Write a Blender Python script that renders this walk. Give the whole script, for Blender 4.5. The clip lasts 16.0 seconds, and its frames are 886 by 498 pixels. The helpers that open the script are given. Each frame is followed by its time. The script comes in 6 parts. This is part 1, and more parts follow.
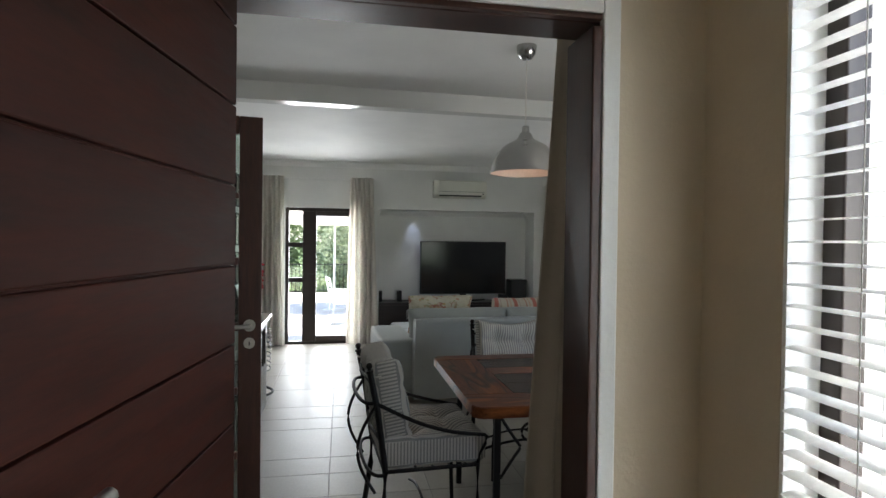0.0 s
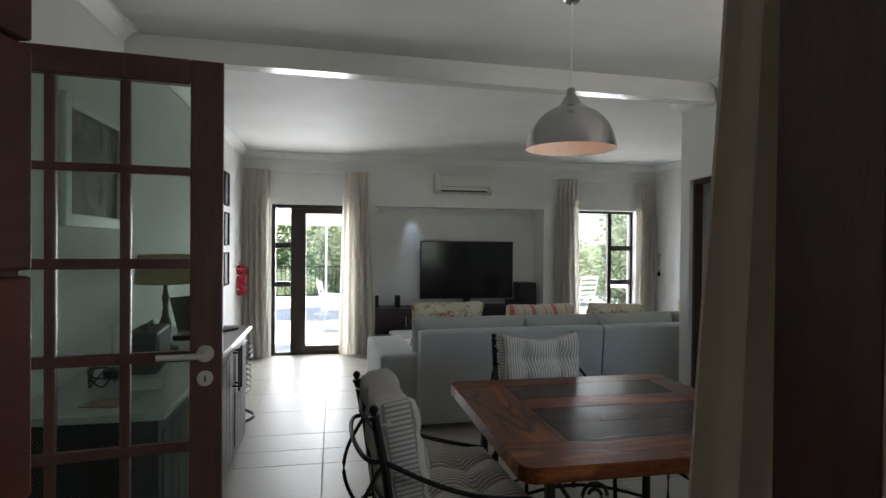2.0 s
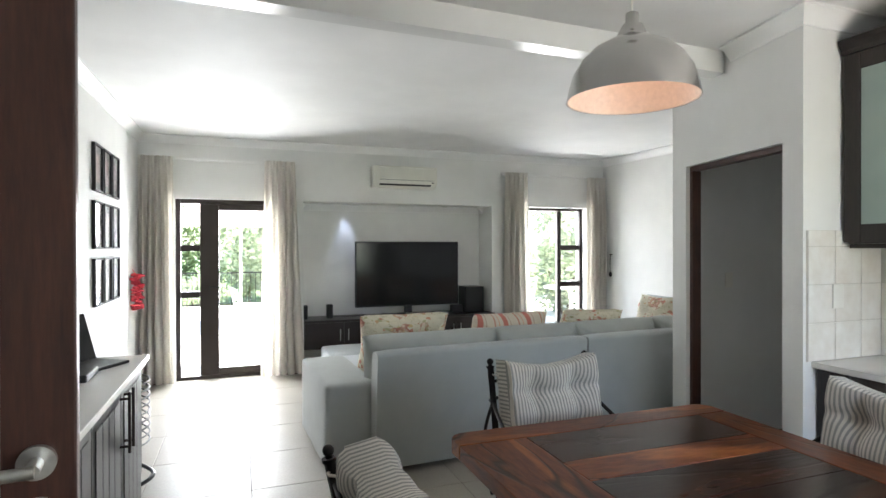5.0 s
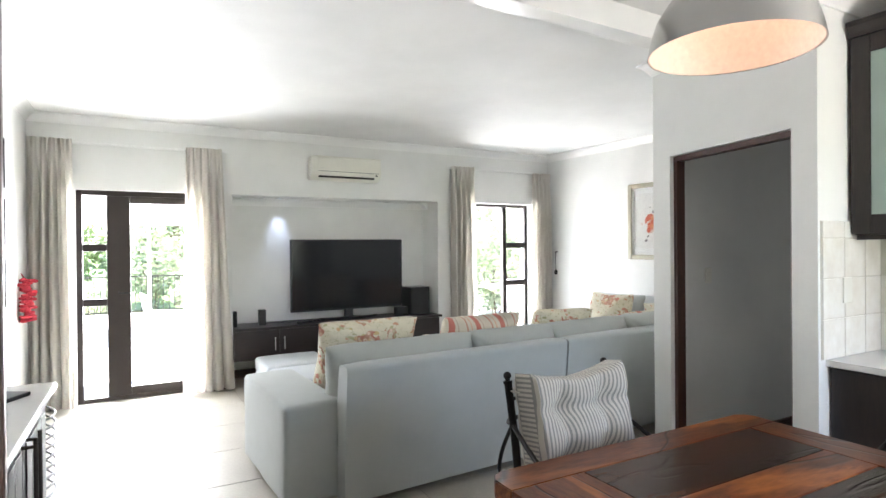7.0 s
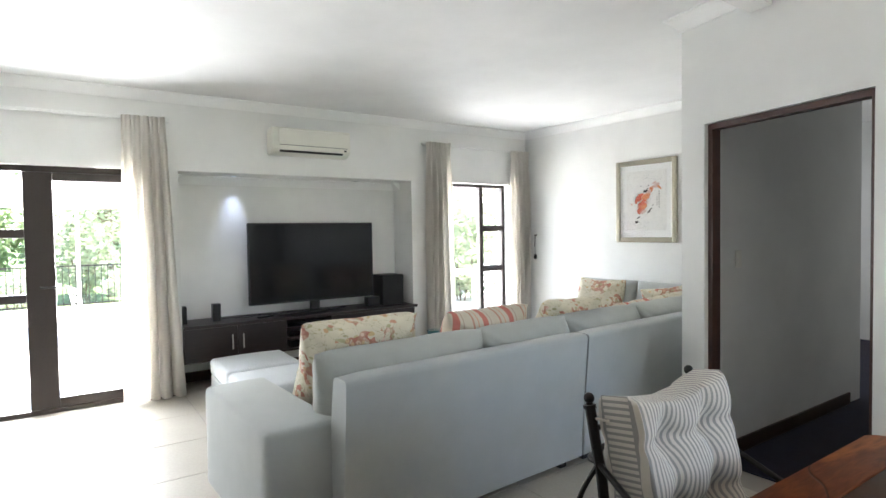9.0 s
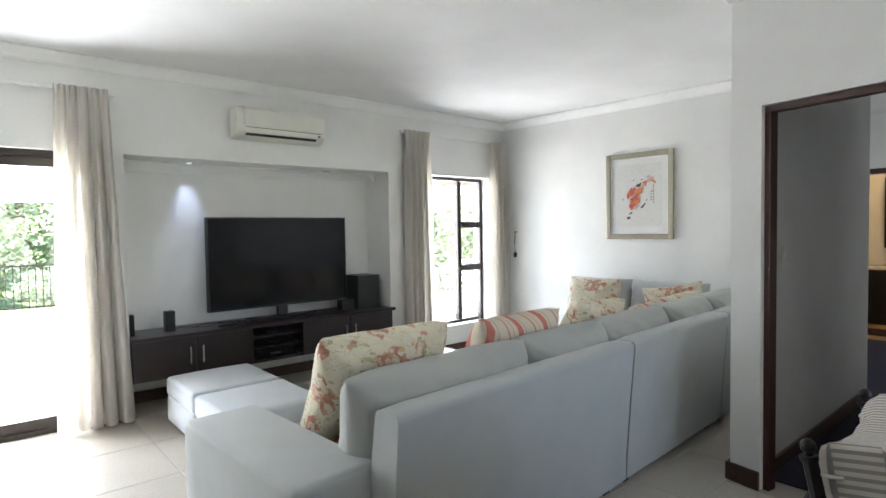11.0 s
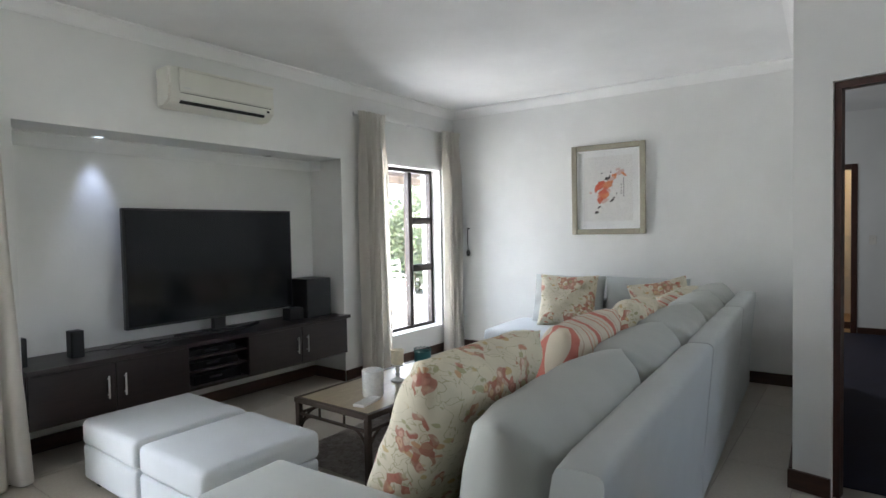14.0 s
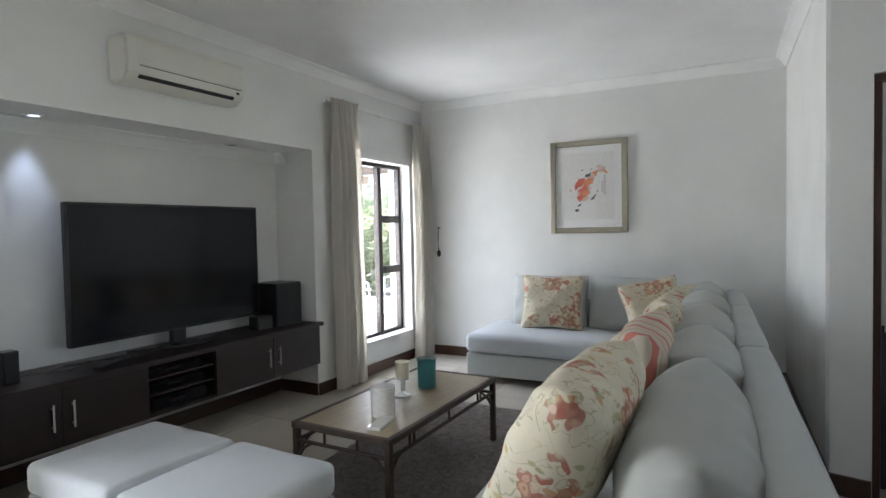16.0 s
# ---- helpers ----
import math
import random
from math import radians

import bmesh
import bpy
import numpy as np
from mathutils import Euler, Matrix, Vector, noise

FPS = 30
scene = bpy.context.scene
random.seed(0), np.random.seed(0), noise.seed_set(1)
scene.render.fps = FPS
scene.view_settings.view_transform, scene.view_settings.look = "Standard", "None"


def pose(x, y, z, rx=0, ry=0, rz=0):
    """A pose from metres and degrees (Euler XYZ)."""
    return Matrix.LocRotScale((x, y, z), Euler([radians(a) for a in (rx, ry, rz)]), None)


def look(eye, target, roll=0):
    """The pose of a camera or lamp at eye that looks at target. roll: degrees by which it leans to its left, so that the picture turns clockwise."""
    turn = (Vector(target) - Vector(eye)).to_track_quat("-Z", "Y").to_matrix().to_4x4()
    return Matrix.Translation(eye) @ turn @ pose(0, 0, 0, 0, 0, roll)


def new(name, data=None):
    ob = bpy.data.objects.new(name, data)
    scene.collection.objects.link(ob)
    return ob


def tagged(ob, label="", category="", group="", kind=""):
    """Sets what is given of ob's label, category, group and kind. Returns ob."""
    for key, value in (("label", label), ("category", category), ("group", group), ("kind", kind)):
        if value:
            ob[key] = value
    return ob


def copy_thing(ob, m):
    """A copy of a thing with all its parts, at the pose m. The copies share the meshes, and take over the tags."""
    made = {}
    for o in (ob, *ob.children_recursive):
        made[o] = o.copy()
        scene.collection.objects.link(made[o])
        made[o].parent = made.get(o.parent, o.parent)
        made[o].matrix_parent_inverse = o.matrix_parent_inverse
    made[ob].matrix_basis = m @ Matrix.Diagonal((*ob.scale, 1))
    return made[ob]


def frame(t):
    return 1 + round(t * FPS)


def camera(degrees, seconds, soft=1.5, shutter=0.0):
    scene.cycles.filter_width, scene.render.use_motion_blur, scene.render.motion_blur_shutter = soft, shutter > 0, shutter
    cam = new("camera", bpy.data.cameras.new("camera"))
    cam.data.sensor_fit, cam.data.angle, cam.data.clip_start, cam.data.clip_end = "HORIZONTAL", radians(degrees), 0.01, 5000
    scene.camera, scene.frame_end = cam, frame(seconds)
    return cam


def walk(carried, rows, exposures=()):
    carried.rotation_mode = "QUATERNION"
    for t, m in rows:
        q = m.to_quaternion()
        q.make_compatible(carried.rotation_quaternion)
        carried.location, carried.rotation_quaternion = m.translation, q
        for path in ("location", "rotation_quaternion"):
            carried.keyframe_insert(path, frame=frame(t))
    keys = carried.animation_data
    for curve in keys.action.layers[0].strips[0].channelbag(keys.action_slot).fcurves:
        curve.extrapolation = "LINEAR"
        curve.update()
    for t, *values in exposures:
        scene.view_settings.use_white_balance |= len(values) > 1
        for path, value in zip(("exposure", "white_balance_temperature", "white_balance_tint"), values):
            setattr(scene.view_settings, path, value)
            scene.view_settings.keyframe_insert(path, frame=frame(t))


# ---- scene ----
cam = camera(77.0, 16.0)
EXPOSURES = [(0.0, 2.08, 6450, 10), (0.5, 2.5, 6550, 11), (1.0, 2.5, 6550, 11), (2.0, 2.0, 6500, 10), (3.0, 1.9, 6500, 10), (3.5, 2.1, 6500, 10), (4.2, 2.55, 6500, 10), (6.3, 3.8, 6500, 13), (9.2, 3.6, 6450, 12), (12.5, 3.17, 6300, 13), (14.0, 2.93, 6280, 13), (14.6, 2.87, 6280, 13), (15.1, 2.65, 6280, 13), (15.6, 2.65, 6280, 13), (16.0, 2.8, 6280, 13)]
PATH = [
    (0, (0.268, -0.074, 1.569), (0.628, 1.893, 1.542), 0.7),
    (0.5, (0.294, 0.104, 1.557), (0.658, 2.071, 1.532), 0.6),
    (1, (0.3, 0.283, 1.539), (0.667, 2.249, 1.517), 0.6),
    (1.5, (0.283, 0.495, 1.549), (0.657, 2.459, 1.526), 0.6),
    (2, (0.266, 0.691, 1.539), (0.653, 2.653, 1.519), 0.5),
    (2.5, (0.274, 0.871, 1.524), (0.683, 2.829, 1.506), 0.4),
    (3, (0.286, 1.015, 1.52), (0.728, 2.965, 1.506), 0.3),
    (3.5, (0.285, 1.146, 1.508), (0.772, 3.086, 1.494), 0.2),
    (4, (0.246, 1.313, 1.513), (0.793, 3.237, 1.502), 0.1),
    (6.5, (0.033, 2.056, 1.49), (0.918, 3.849, 1.48), -0.4),
    (7, (-0.017, 2.204, 1.479), (0.939, 3.961, 1.47), -0.5),
    (7.5, (-0.039, 2.37, 1.462), (0.971, 4.096, 1.452), -0.6),
    (8, (-0.05, 2.551, 1.464), (0.994, 4.256, 1.453), -0.6),
    (8.5, (-0.033, 2.7, 1.454), (1.043, 4.386, 1.416), -0.8),
    (9, (-0.013, 2.895, 1.468), (1.105, 4.552, 1.402), -0.9),
    (11.5, (-0.155, 3.775, 1.424), (1.199, 5.246, 1.356), -0.9),
    (12, (-0.199, 3.934, 1.404), (1.205, 5.357, 1.337), -1.0),
    (12.5, (-0.21, 4.113, 1.405), (1.237, 5.493, 1.336), -1.0),
    (13, (-0.215, 4.286, 1.399), (1.278, 5.615, 1.332), -1.0),
    (13.5, (-0.219, 4.49, 1.404), (1.329, 5.755, 1.334), -1.1),
    (14, (-0.229, 4.652, 1.383), (1.37, 5.851, 1.314), -1.1),
    (14.5, (-0.22, 4.794, 1.358), (1.414, 5.946, 1.29), -1.1),
    (15, (-0.21, 4.952, 1.365), (1.46, 6.051, 1.295), -1.2),
    (15.5, (-0.21, 5.099, 1.364), (1.496, 6.14, 1.298), -1.2),
    (16, (-0.22, 5.268, 1.37), (1.527, 6.24, 1.3), -1.2),
]
walk(cam, [(t, look(eye, target, roll)) for t, eye, target, roll in PATH], EXPOSURES)

# ---- world, sun, large lights ----
world = bpy.data.worlds.new("sky")
scene.world = world
world.use_nodes = True
wn = world.node_tree
sky = wn.nodes.new("ShaderNodeTexSky")
sky.sky_type, sky.sun_disc = "NISHITA", False
sky.sun_elevation, sky.sun_rotation = radians(79), radians(146)
wn.nodes["Background"].inputs[1].default_value = 0.15
wn.links.new(sky.outputs[0], wn.nodes["Background"].inputs[0])


def lamp(name, kind, m, energy, color=(1, 1, 1), **kw):
    d = bpy.data.lights.new(name, kind)
    d.energy, d.color = energy, color
    for k, v in kw.items():
        light_option(d, k, v)
    ob = new(name, d)
    ob.matrix_world = m
    return ob


def light_option(d, k, v):
    if k == "size":
        d.shape, d.size, d.size_y = "RECTANGLE", v[0], v[1]
    if k == "angle":
        d.angle = radians(v)
    if k == "spread":
        d.spread = radians(v)
    if k == "cone":
        d.spot_size, d.spot_blend = radians(v), 1.0
    if k == "radius":
        d.shadow_soft_size = v


lamp("sun", "SUN", look((1.2, -1.8, 11.2), (0, 0, 0)), 5.0, (1, 0.95, 0.87), angle=0.5)
SKY = (0.93, 0.97, 1.0)
lamp("sliding_door_daylight", "AREA", look((-0.05, 8.85, 1.05), (-0.05, 0, 1.0)), 22.5, SKY, size=(1.0, 1.9))
lamp("window_daylight", "AREA", look((4.3, 8.85, 1.2), (4.0, 0, 0.9)), 7.2, SKY, size=(0.9, 1.6))
lamp("kitchen_window_daylight", "AREA", look((2.62, 1.18, 1.6), (2.62, 9, 1.6)), 1.8, SKY, size=(1.2, 1.1))
lamp("hall_window_daylight", "AREA", look((1.36, 0.25, 1.45), (-5, 0.25, 1.3)), 8.5, SKY, size=(1.2, 1.8))
# Added fill light for the bedroom; the wall behind it has no window.
lamp("bedroom_fill_light", "AREA", look((6.6, 6.6, 1.5), (6.6, 0, 1.2)), 1.7, SKY, size=(1.4, 1.2))

# ---- materials ----


class Mat:
    """A node material with shortcuts."""

    def __init__(self, name, color=(0.8, 0.8, 0.8), rough=0.6, metal=0.0):
        self.m = bpy.data.materials.new(name)
        self.m.use_nodes = True
        self.t = self.m.node_tree
        self.b = self.t.nodes["Principled BSDF"]
        self.set("Base Color", (*color, 1))
        self.set("Roughness", rough)
        self.set("Metallic", metal)
        self.color = color

    def set(self, key, v):
        self.b.inputs[key].default_value = v

    def node(self, kind, **inputs):
        n = self.t.nodes.new(kind)
        for k, v in inputs.items():
            n.inputs[k].default_value = v
        return n

    def link(self, a, b):
        self.t.links.new(a, b)

    def coords(self, scale=(1, 1, 1), rot=(0, 0, 0), kind="Object"):
        tc = self.node("ShaderNodeTexCoord")
        mp = self.node("ShaderNodeMapping")
        mp.inputs["Scale"].default_value = scale
        mp.inputs["Rotation"].default_value = rot
        self.link(tc.outputs[kind], mp.inputs[0])
        return mp.outputs[0]

    def noise(self, co, scale, detail=4, rough=0.55, distortion=0):
        n = self.node("ShaderNodeTexNoise", Scale=scale, Detail=detail, Roughness=rough, Distortion=distortion)
        self.link(co, n.inputs["Vector"])
        return n.outputs["Fac"]

    def ramp(self, fac, *stops):
        r = self.node("ShaderNodeValToRGB")
        e = r.color_ramp.elements
        while len(e) < len(stops):
            e.new(0.5)
        for s, (p, c) in zip(e, stops):
            s.position, s.color = p, (*c, 1)
        self.link(fac, r.inputs[0])
        return r.outputs[0]

    def mix(self, fac, a, b, mode="MIX"):
        n = self.node("ShaderNodeMix")
        n.data_type, n.blend_type = "RGBA", mode
        for sock, v in ((n.inputs[0], fac), (n.inputs[6], a), (n.inputs[7], b)):
            if isinstance(v, (int, float)):
                sock.default_value = v
            elif isinstance(v, tuple):
                sock.default_value = (*v, 1)
            else:
                self.link(v, sock)
        return n.outputs[2]

    def bump(self, h, strength=0.2, dist=0.01):
        n = self.node("ShaderNodeBump", Strength=strength, Distance=dist)
        self.link(h, n.inputs["Height"])
        self.link(n.outputs[0], self.b.inputs["Normal"])
        return self

    def base(self, sock):
        self.link(sock, self.b.inputs["Base Color"])
        return self

    def roughness(self, fac, lo, hi):
        n = self.node("ShaderNodeMapRange")
        n.inputs["To Min"].default_value, n.inputs["To Max"].default_value = lo, hi
        self.link(fac, n.inputs[0])
        self.link(n.outputs[0], self.b.inputs["Roughness"])
        return self


def shade(c, k):
    return tuple(min(1, v * k) for v in c)


def paint(name, color, rough=0.65, scale=35, strength=0.12, dist=0.004, vary=0.05):
    """Painted or plastered surface: slight blotches and fine relief."""
    m = Mat(name, color, rough)
    co = m.coords()
    blot = m.noise(co, 1.7, 3)
    m.base(m.ramp(blot, (0.3, shade(color, 1 - vary)), (0.7, shade(color, 1 + vary))))
    return m.bump(m.noise(co, scale, 5, 0.65), strength, dist).m


def wood(name, dark, light, along=(1, 12, 12), rough=0.4, scale=3.0, per_piece=0.0, bump=0.15, coat=0.0):
    """Grained wood, stretched along the axis with the small number."""
    m = Mat(name, light, rough)
    co = m.coords(along)
    g = m.noise(co, scale, 6, 0.65, 0.8)
    f = m.noise(co, scale * 6, 3, 0.6)
    c = m.mix(0.35, m.ramp(g, (0.3, dark), (0.7, light)), m.ramp(f, (0.35, dark), (0.65, light)))
    if per_piece:
        info = m.node("ShaderNodeObjectInfo")
        r = m.ramp(info.outputs["Random"], (0, (1 - per_piece,) * 3), (1, (1 + per_piece * 0.3,) * 3))
        c = m.mix(1.0, c, r, "MULTIPLY")
    m.base(c)
    m.set("Coat Weight", coat)
    m.set("Coat Roughness", 0.15)
    m.roughness(g, rough * 0.8, min(1, rough * 1.25))
    return m.bump(f, bump, 0.002).m


def fabric(name, color, weave=420, vary=0.08, rough=0.95, bump=0.35, sheen=0.15):
    m = Mat(name, color, rough)
    co = m.coords()
    n = m.noise(co, 5, 4)
    f = m.noise(co, weave, 2)
    m.base(m.mix(0.2, m.ramp(n, (0.3, shade(color, 1 - vary)), (0.7, shade(color, 1 + vary))),
                 m.ramp(f, (0.3, shade(color, 0.8)), (0.7, shade(color, 1.12)))))
    m.set("Sheen Weight", sheen)
    return m.bump(f, bump, 0.002).m


def striped(name, ground, bands, period, axis="X", kind="Object"):
    """Woven stripes: bands are (position 0..1, colour)."""
    m = Mat(name, ground, 0.95)
    co = m.coords(kind=kind)
    sep = m.node("ShaderNodeSeparateXYZ")
    m.link(co, sep.inputs[0])
    div = m.node("ShaderNodeMath")
    div.operation = "DIVIDE"
    m.link(sep.outputs[axis], div.inputs[0])
    div.inputs[1].default_value = period
    fr = m.node("ShaderNodeMath")
    fr.operation = "FRACT"
    m.link(div.outputs[0], fr.inputs[0])
    r = m.node("ShaderNodeValToRGB")
    r.color_ramp.interpolation = "CONSTANT"
    e = r.color_ramp.elements
    while len(e) < len(bands):
        e.new(0.5)
    for s, (p, c) in zip(e, bands):
        s.position, s.color = p, (*c, 1)
    m.link(fr.outputs[0], r.inputs[0])
    f = m.noise(co, 380, 2)
    m.base(m.mix(0.25, r.outputs[0], m.ramp(f, (0.3, shade(ground, 0.6)), (0.7, ground))))
    return m.bump(f, 0.3, 0.002).m


def floral(name):
    """Cream cotton printed with coral blossoms, ochre buds and fine olive stems."""
    cream = (0.61, 0.56, 0.43)
    m = Mat(name, cream, 0.9)
    co = m.coords()
    warp = m.node("ShaderNodeTexNoise", Scale=16, Detail=2)
    m.link(co, warp.inputs["Vector"])
    w = m.mix(0.035, co, warp.outputs["Color"])

    def cells(scale, vec):
        v = m.node("ShaderNodeTexVoronoi", Scale=scale)
        m.link(vec, v.inputs["Vector"])
        s = m.node("ShaderNodeSeparateColor")
        m.link(v.outputs["Color"], s.inputs[0])
        return v.outputs["Distance"], s.outputs[0], s.outputs[1]

    no, yes = (0, 0, 0), (1, 1, 1)
    c = m.ramp(m.noise(co, 9, 3), (0.3, shade(cream, 0.92)), (0.7, shade(cream, 1.06)))
    # stems: thin contour lines of a slow noise
    st = m.noise(co, 11, 2, 0.5, 1.4)
    c = m.mix(m.ramp(st, (0.475, no), (0.486, (0.6, 0.6, 0.6)), (0.496, (0.6, 0.6, 0.6)), (0.507, no)), c, (0.28, 0.26, 0.12))
    # leaves and buds, drawn out along a turned axis
    lf = m.node("ShaderNodeMapping")
    lf.inputs["Scale"].default_value, lf.inputs["Rotation"].default_value = (1.0, 2.1, 1.0), (0, 0, 0.7)
    m.link(w, lf.inputs[0])
    d2, r2, h2 = cells(17, lf.outputs[0])
    spread = m.ramp(m.noise(co, 7, 2), (0.40, no), (0.44, yes))
    leafy = m.mix(1.0, m.mix(1.0, m.ramp(d2, (0.26, yes), (0.34, no)), m.ramp(r2, (0.35, no), (0.40, (0.8, 0.8, 0.8))), "MULTIPLY"), spread, "MULTIPLY")
    c = m.mix(leafy, c, m.ramp(h2, (0.0, (0.24, 0.24, 0.11)), (0.45, (0.40, 0.37, 0.20)), (0.7, (0.50, 0.34, 0.13)), (1.0, (0.48, 0.16, 0.10))))
    # blossoms gathered in sprays: ragged petals from deep red to blush, each with a darker edge
    spray = m.noise(co, 7.0, 2, 0.5, 0.3)
    inside = m.ramp(spray, (0.545, no), (0.56, yes))
    d1, r1, h1 = cells(34, w)
    petal = m.ramp(h1, (0.0, (0.32, 0.07, 0.05)), (0.18, (0.46, 0.15, 0.10)), (0.38, (0.58, 0.34, 0.26)), (0.62, (0.58, 0.42, 0.22)), (0.8, (0.66, 0.50, 0.40)), (1.0, (0.36, 0.34, 0.18)))
    petal = m.mix(m.ramp(d1, (0.05, (0.7, 0.7, 0.7)), (0.22, no)), petal, (0.30, 0.05, 0.04))
    petal = m.mix(m.ramp(d1, (0.36, no), (0.50, (0.75, 0.75, 0.75))), petal, (0.34, 0.12, 0.08))
    c = m.mix(m.mix(1.0, inside, m.ramp(r1, (0.26, no), (0.32, (0.9, 0.9, 0.9))), "MULTIPLY"), c, petal)
    m.base(c)
    return m.bump(m.noise(co, 400, 2), 0.25, 0.002).m


def glass(name, tint=(1, 1, 1), rough=0.0, mixin=0.9):
    """Thin window glass: mostly clear, with a mirror coat at a glance."""
    m = Mat(name, tint, rough)
    tr = m.node("ShaderNodeBsdfTransparent")
    tr.inputs[0].default_value = (*tint, 1)
    gl = m.node("ShaderNodeBsdfGlossy", Roughness=rough)
    lw = m.node("ShaderNodeLayerWeight")
    pw = m.node("ShaderNodeMath")
    pw.operation = "POWER"
    m.link(lw.outputs["Facing"], pw.inputs[0])
    pw.inputs[1].default_value = 4.0
    fr = m.node("ShaderNodeMapRange")
    fr.inputs["To Min"].default_value, fr.inputs["To Max"].default_value = 0.03, 0.6
    m.link(pw.outputs[0], fr.inputs[0])
    mx = m.node("ShaderNodeMixShader")
    m.link(fr.outputs[0], mx.inputs[0])
    m.link(tr.outputs[0], mx.inputs[1])
    m.link(gl.outputs[0], mx.inputs[2])
    m.link(mx.outputs[0], m.t.nodes["Material Output"].inputs[0])
    return m.m


def plain(name, color, rough=0.5, metal=0.0, coat=0.0, scale=60, bump=0.05):
    m = Mat(name, color, rough, metal)
    co = m.coords()
    n = m.noise(co, scale, 3)
    m.base(m.ramp(n, (0.3, shade(color, 0.92)), (0.7, shade(color, 1.06))))
    m.set("Coat Weight", coat)
    m.roughness(n, rough * 0.85, min(1, rough * 1.15))
    return m.bump(n, bump, 0.001).m


def glow(name, color, power):
    m = Mat(name, color, 0.5)
    m.set("Emission Color", (*color, 1))
    m.set("Emission Strength", power)
    return m.m


WALL = paint("white_plaster", (0.75, 0.75, 0.725), 0.7, 30, 0.25, 0.006)
WALL_GLOSS = paint("satin_enamel", (0.78, 0.78, 0.76), 0.22, 12, 0.05, 0.004)
HALLWALL = paint("cream_plaster", (0.66, 0.56, 0.42), 0.8, 22, 0.35, 0.008, 0.08)
CEIL = paint("ceiling_paint", (0.76, 0.76, 0.745), 0.68, 5, 0.35, 0.012, 0.05)
CORN = paint("cornice_paint", (0.82, 0.82, 0.80), 0.5)
BASEB = wood("baseboard_wood", (0.035, 0.016, 0.010), (0.075, 0.032, 0.020), (1, 1, 8), 0.35)
PALEGROUT = paint("pale_grout", (0.60, 0.57, 0.51), 0.9)
GROUT = paint("grout", (0.36, 0.33, 0.29), 0.9)
DOORWOOD = wood("mahogany_door", (0.009, 0.0022, 0.0013), (0.040, 0.0080, 0.0037), (1.2, 9, 9), 0.5, 2.2, 0.25)
DOORWOOD.node_tree.nodes["Principled BSDF"].inputs["Specular IOR Level"].default_value = 0.2
FRAMEW = wood("frame_wood", (0.03, 0.010, 0.007), (0.075, 0.024, 0.014), (10, 10, 1), 0.4)
BRONZE = plain("bronze_aluminium", (0.045, 0.036, 0.032), 0.4, 0.4)
CONSOLE = wood("espresso_veneer", (0.012, 0.008, 0.008), (0.030, 0.018, 0.017), (1, 10, 10), 0.35)
KITCHEN = wood("dark_kitchen_wood", (0.010, 0.007, 0.006), (0.028, 0.017, 0.014), (10, 10, 1), 0.4)
GREYWOOD = wood("dark_grey_stained_wood", (0.026, 0.024, 0.026), (0.056, 0.052, 0.054), (10, 10, 1), 0.4)
STONE = paint("pale_quartz_top", (0.66, 0.65, 0.62), 0.22, 60, 0.03, 0.001, 0.05)
STEEL = plain("brushed_steel", (0.62, 0.62, 0.60), 0.3, 1.0, 0, 90)
CHROME = plain("chrome", (0.75, 0.75, 0.75), 0.12, 1.0)
IRON = plain("wrought_iron", (0.020, 0.018, 0.017), 0.5, 0.6, 0, 40, 0.3)
BLACKP = plain("black_plastic", (0.012, 0.012, 0.013), 0.38)
SCREEN = plain("television_glass", (0.006, 0.0065, 0.009), 0.12, 0, 0.0, 0.4, 0.0)
SCREEN.node_tree.nodes["Principled BSDF"].inputs["Specular IOR Level"].default_value = 0.3
SMOKED = plain("smoked_display", (0.045, 0.045, 0.05), 0.2)
CURTAIN = fabric("linen_curtain", (0.84, 0.805, 0.74), 300, 0.03)
ct_ = CURTAIN.node_tree
tn = ct_.nodes.new("ShaderNodeBsdfTranslucent")
tn.inputs[0].default_value = (0.74, 0.71, 0.65, 1)
mn = ct_.nodes.new("ShaderNodeMixShader")
mn.inputs[0].default_value = 0.16
ct_.links.new(ct_.nodes["Principled BSDF"].outputs[0], mn.inputs[1])
ct_.links.new(tn.outputs[0], mn.inputs[2])
ct_.links.new(mn.outputs[0], ct_.nodes["Material Output"].inputs[0])
SOFA = fabric("grey_blue_upholstery", (0.43, 0.45, 0.435), 500, 0.05)
SOFAC = fabric("grey_green_cushion", (0.36, 0.37, 0.34), 500, 0.06)
OTT = fabric("pale_grey_upholstery", (0.54, 0.57, 0.59), 500, 0.04)
FLORAL = floral("floral_print")
TICK = striped("ticking_stripe", (0.50, 0.46, 0.40), [(0, (0.62, 0.58, 0.51)), (0.48, (0.24, 0.235, 0.235)), (0.94, (0.62, 0.58, 0.51))], 0.0165, kind="UV")
CORAL = striped("coral_stripe", (0.62, 0.55, 0.44), [(0, (0.56, 0.50, 0.39)), (0.18, (0.45, 0.17, 0.12)), (0.24, (0.56, 0.50, 0.39)), (0.36, (0.58, 0.30, 0.20)), (0.40, (0.56, 0.50, 0.39)), (0.55, (0.48, 0.07, 0.05)), (0.75, (0.56, 0.50, 0.39)), (0.84, (0.40, 0.30, 0.24)), (0.88, (0.56, 0.50, 0.39))], 0.21, "X", "UV")
CLEAR = glass("clear_glass")
LEAFGLASS = glass("greenish_door_glass", (0.66, 0.72, 0.68))
WHITEP = plain("white_plastic", (0.76, 0.74, 0.68), 0.4, 0, 0, 2, 0.0)
WHITEM = plain("white_enamel", (0.80, 0.80, 0.78), 0.35)
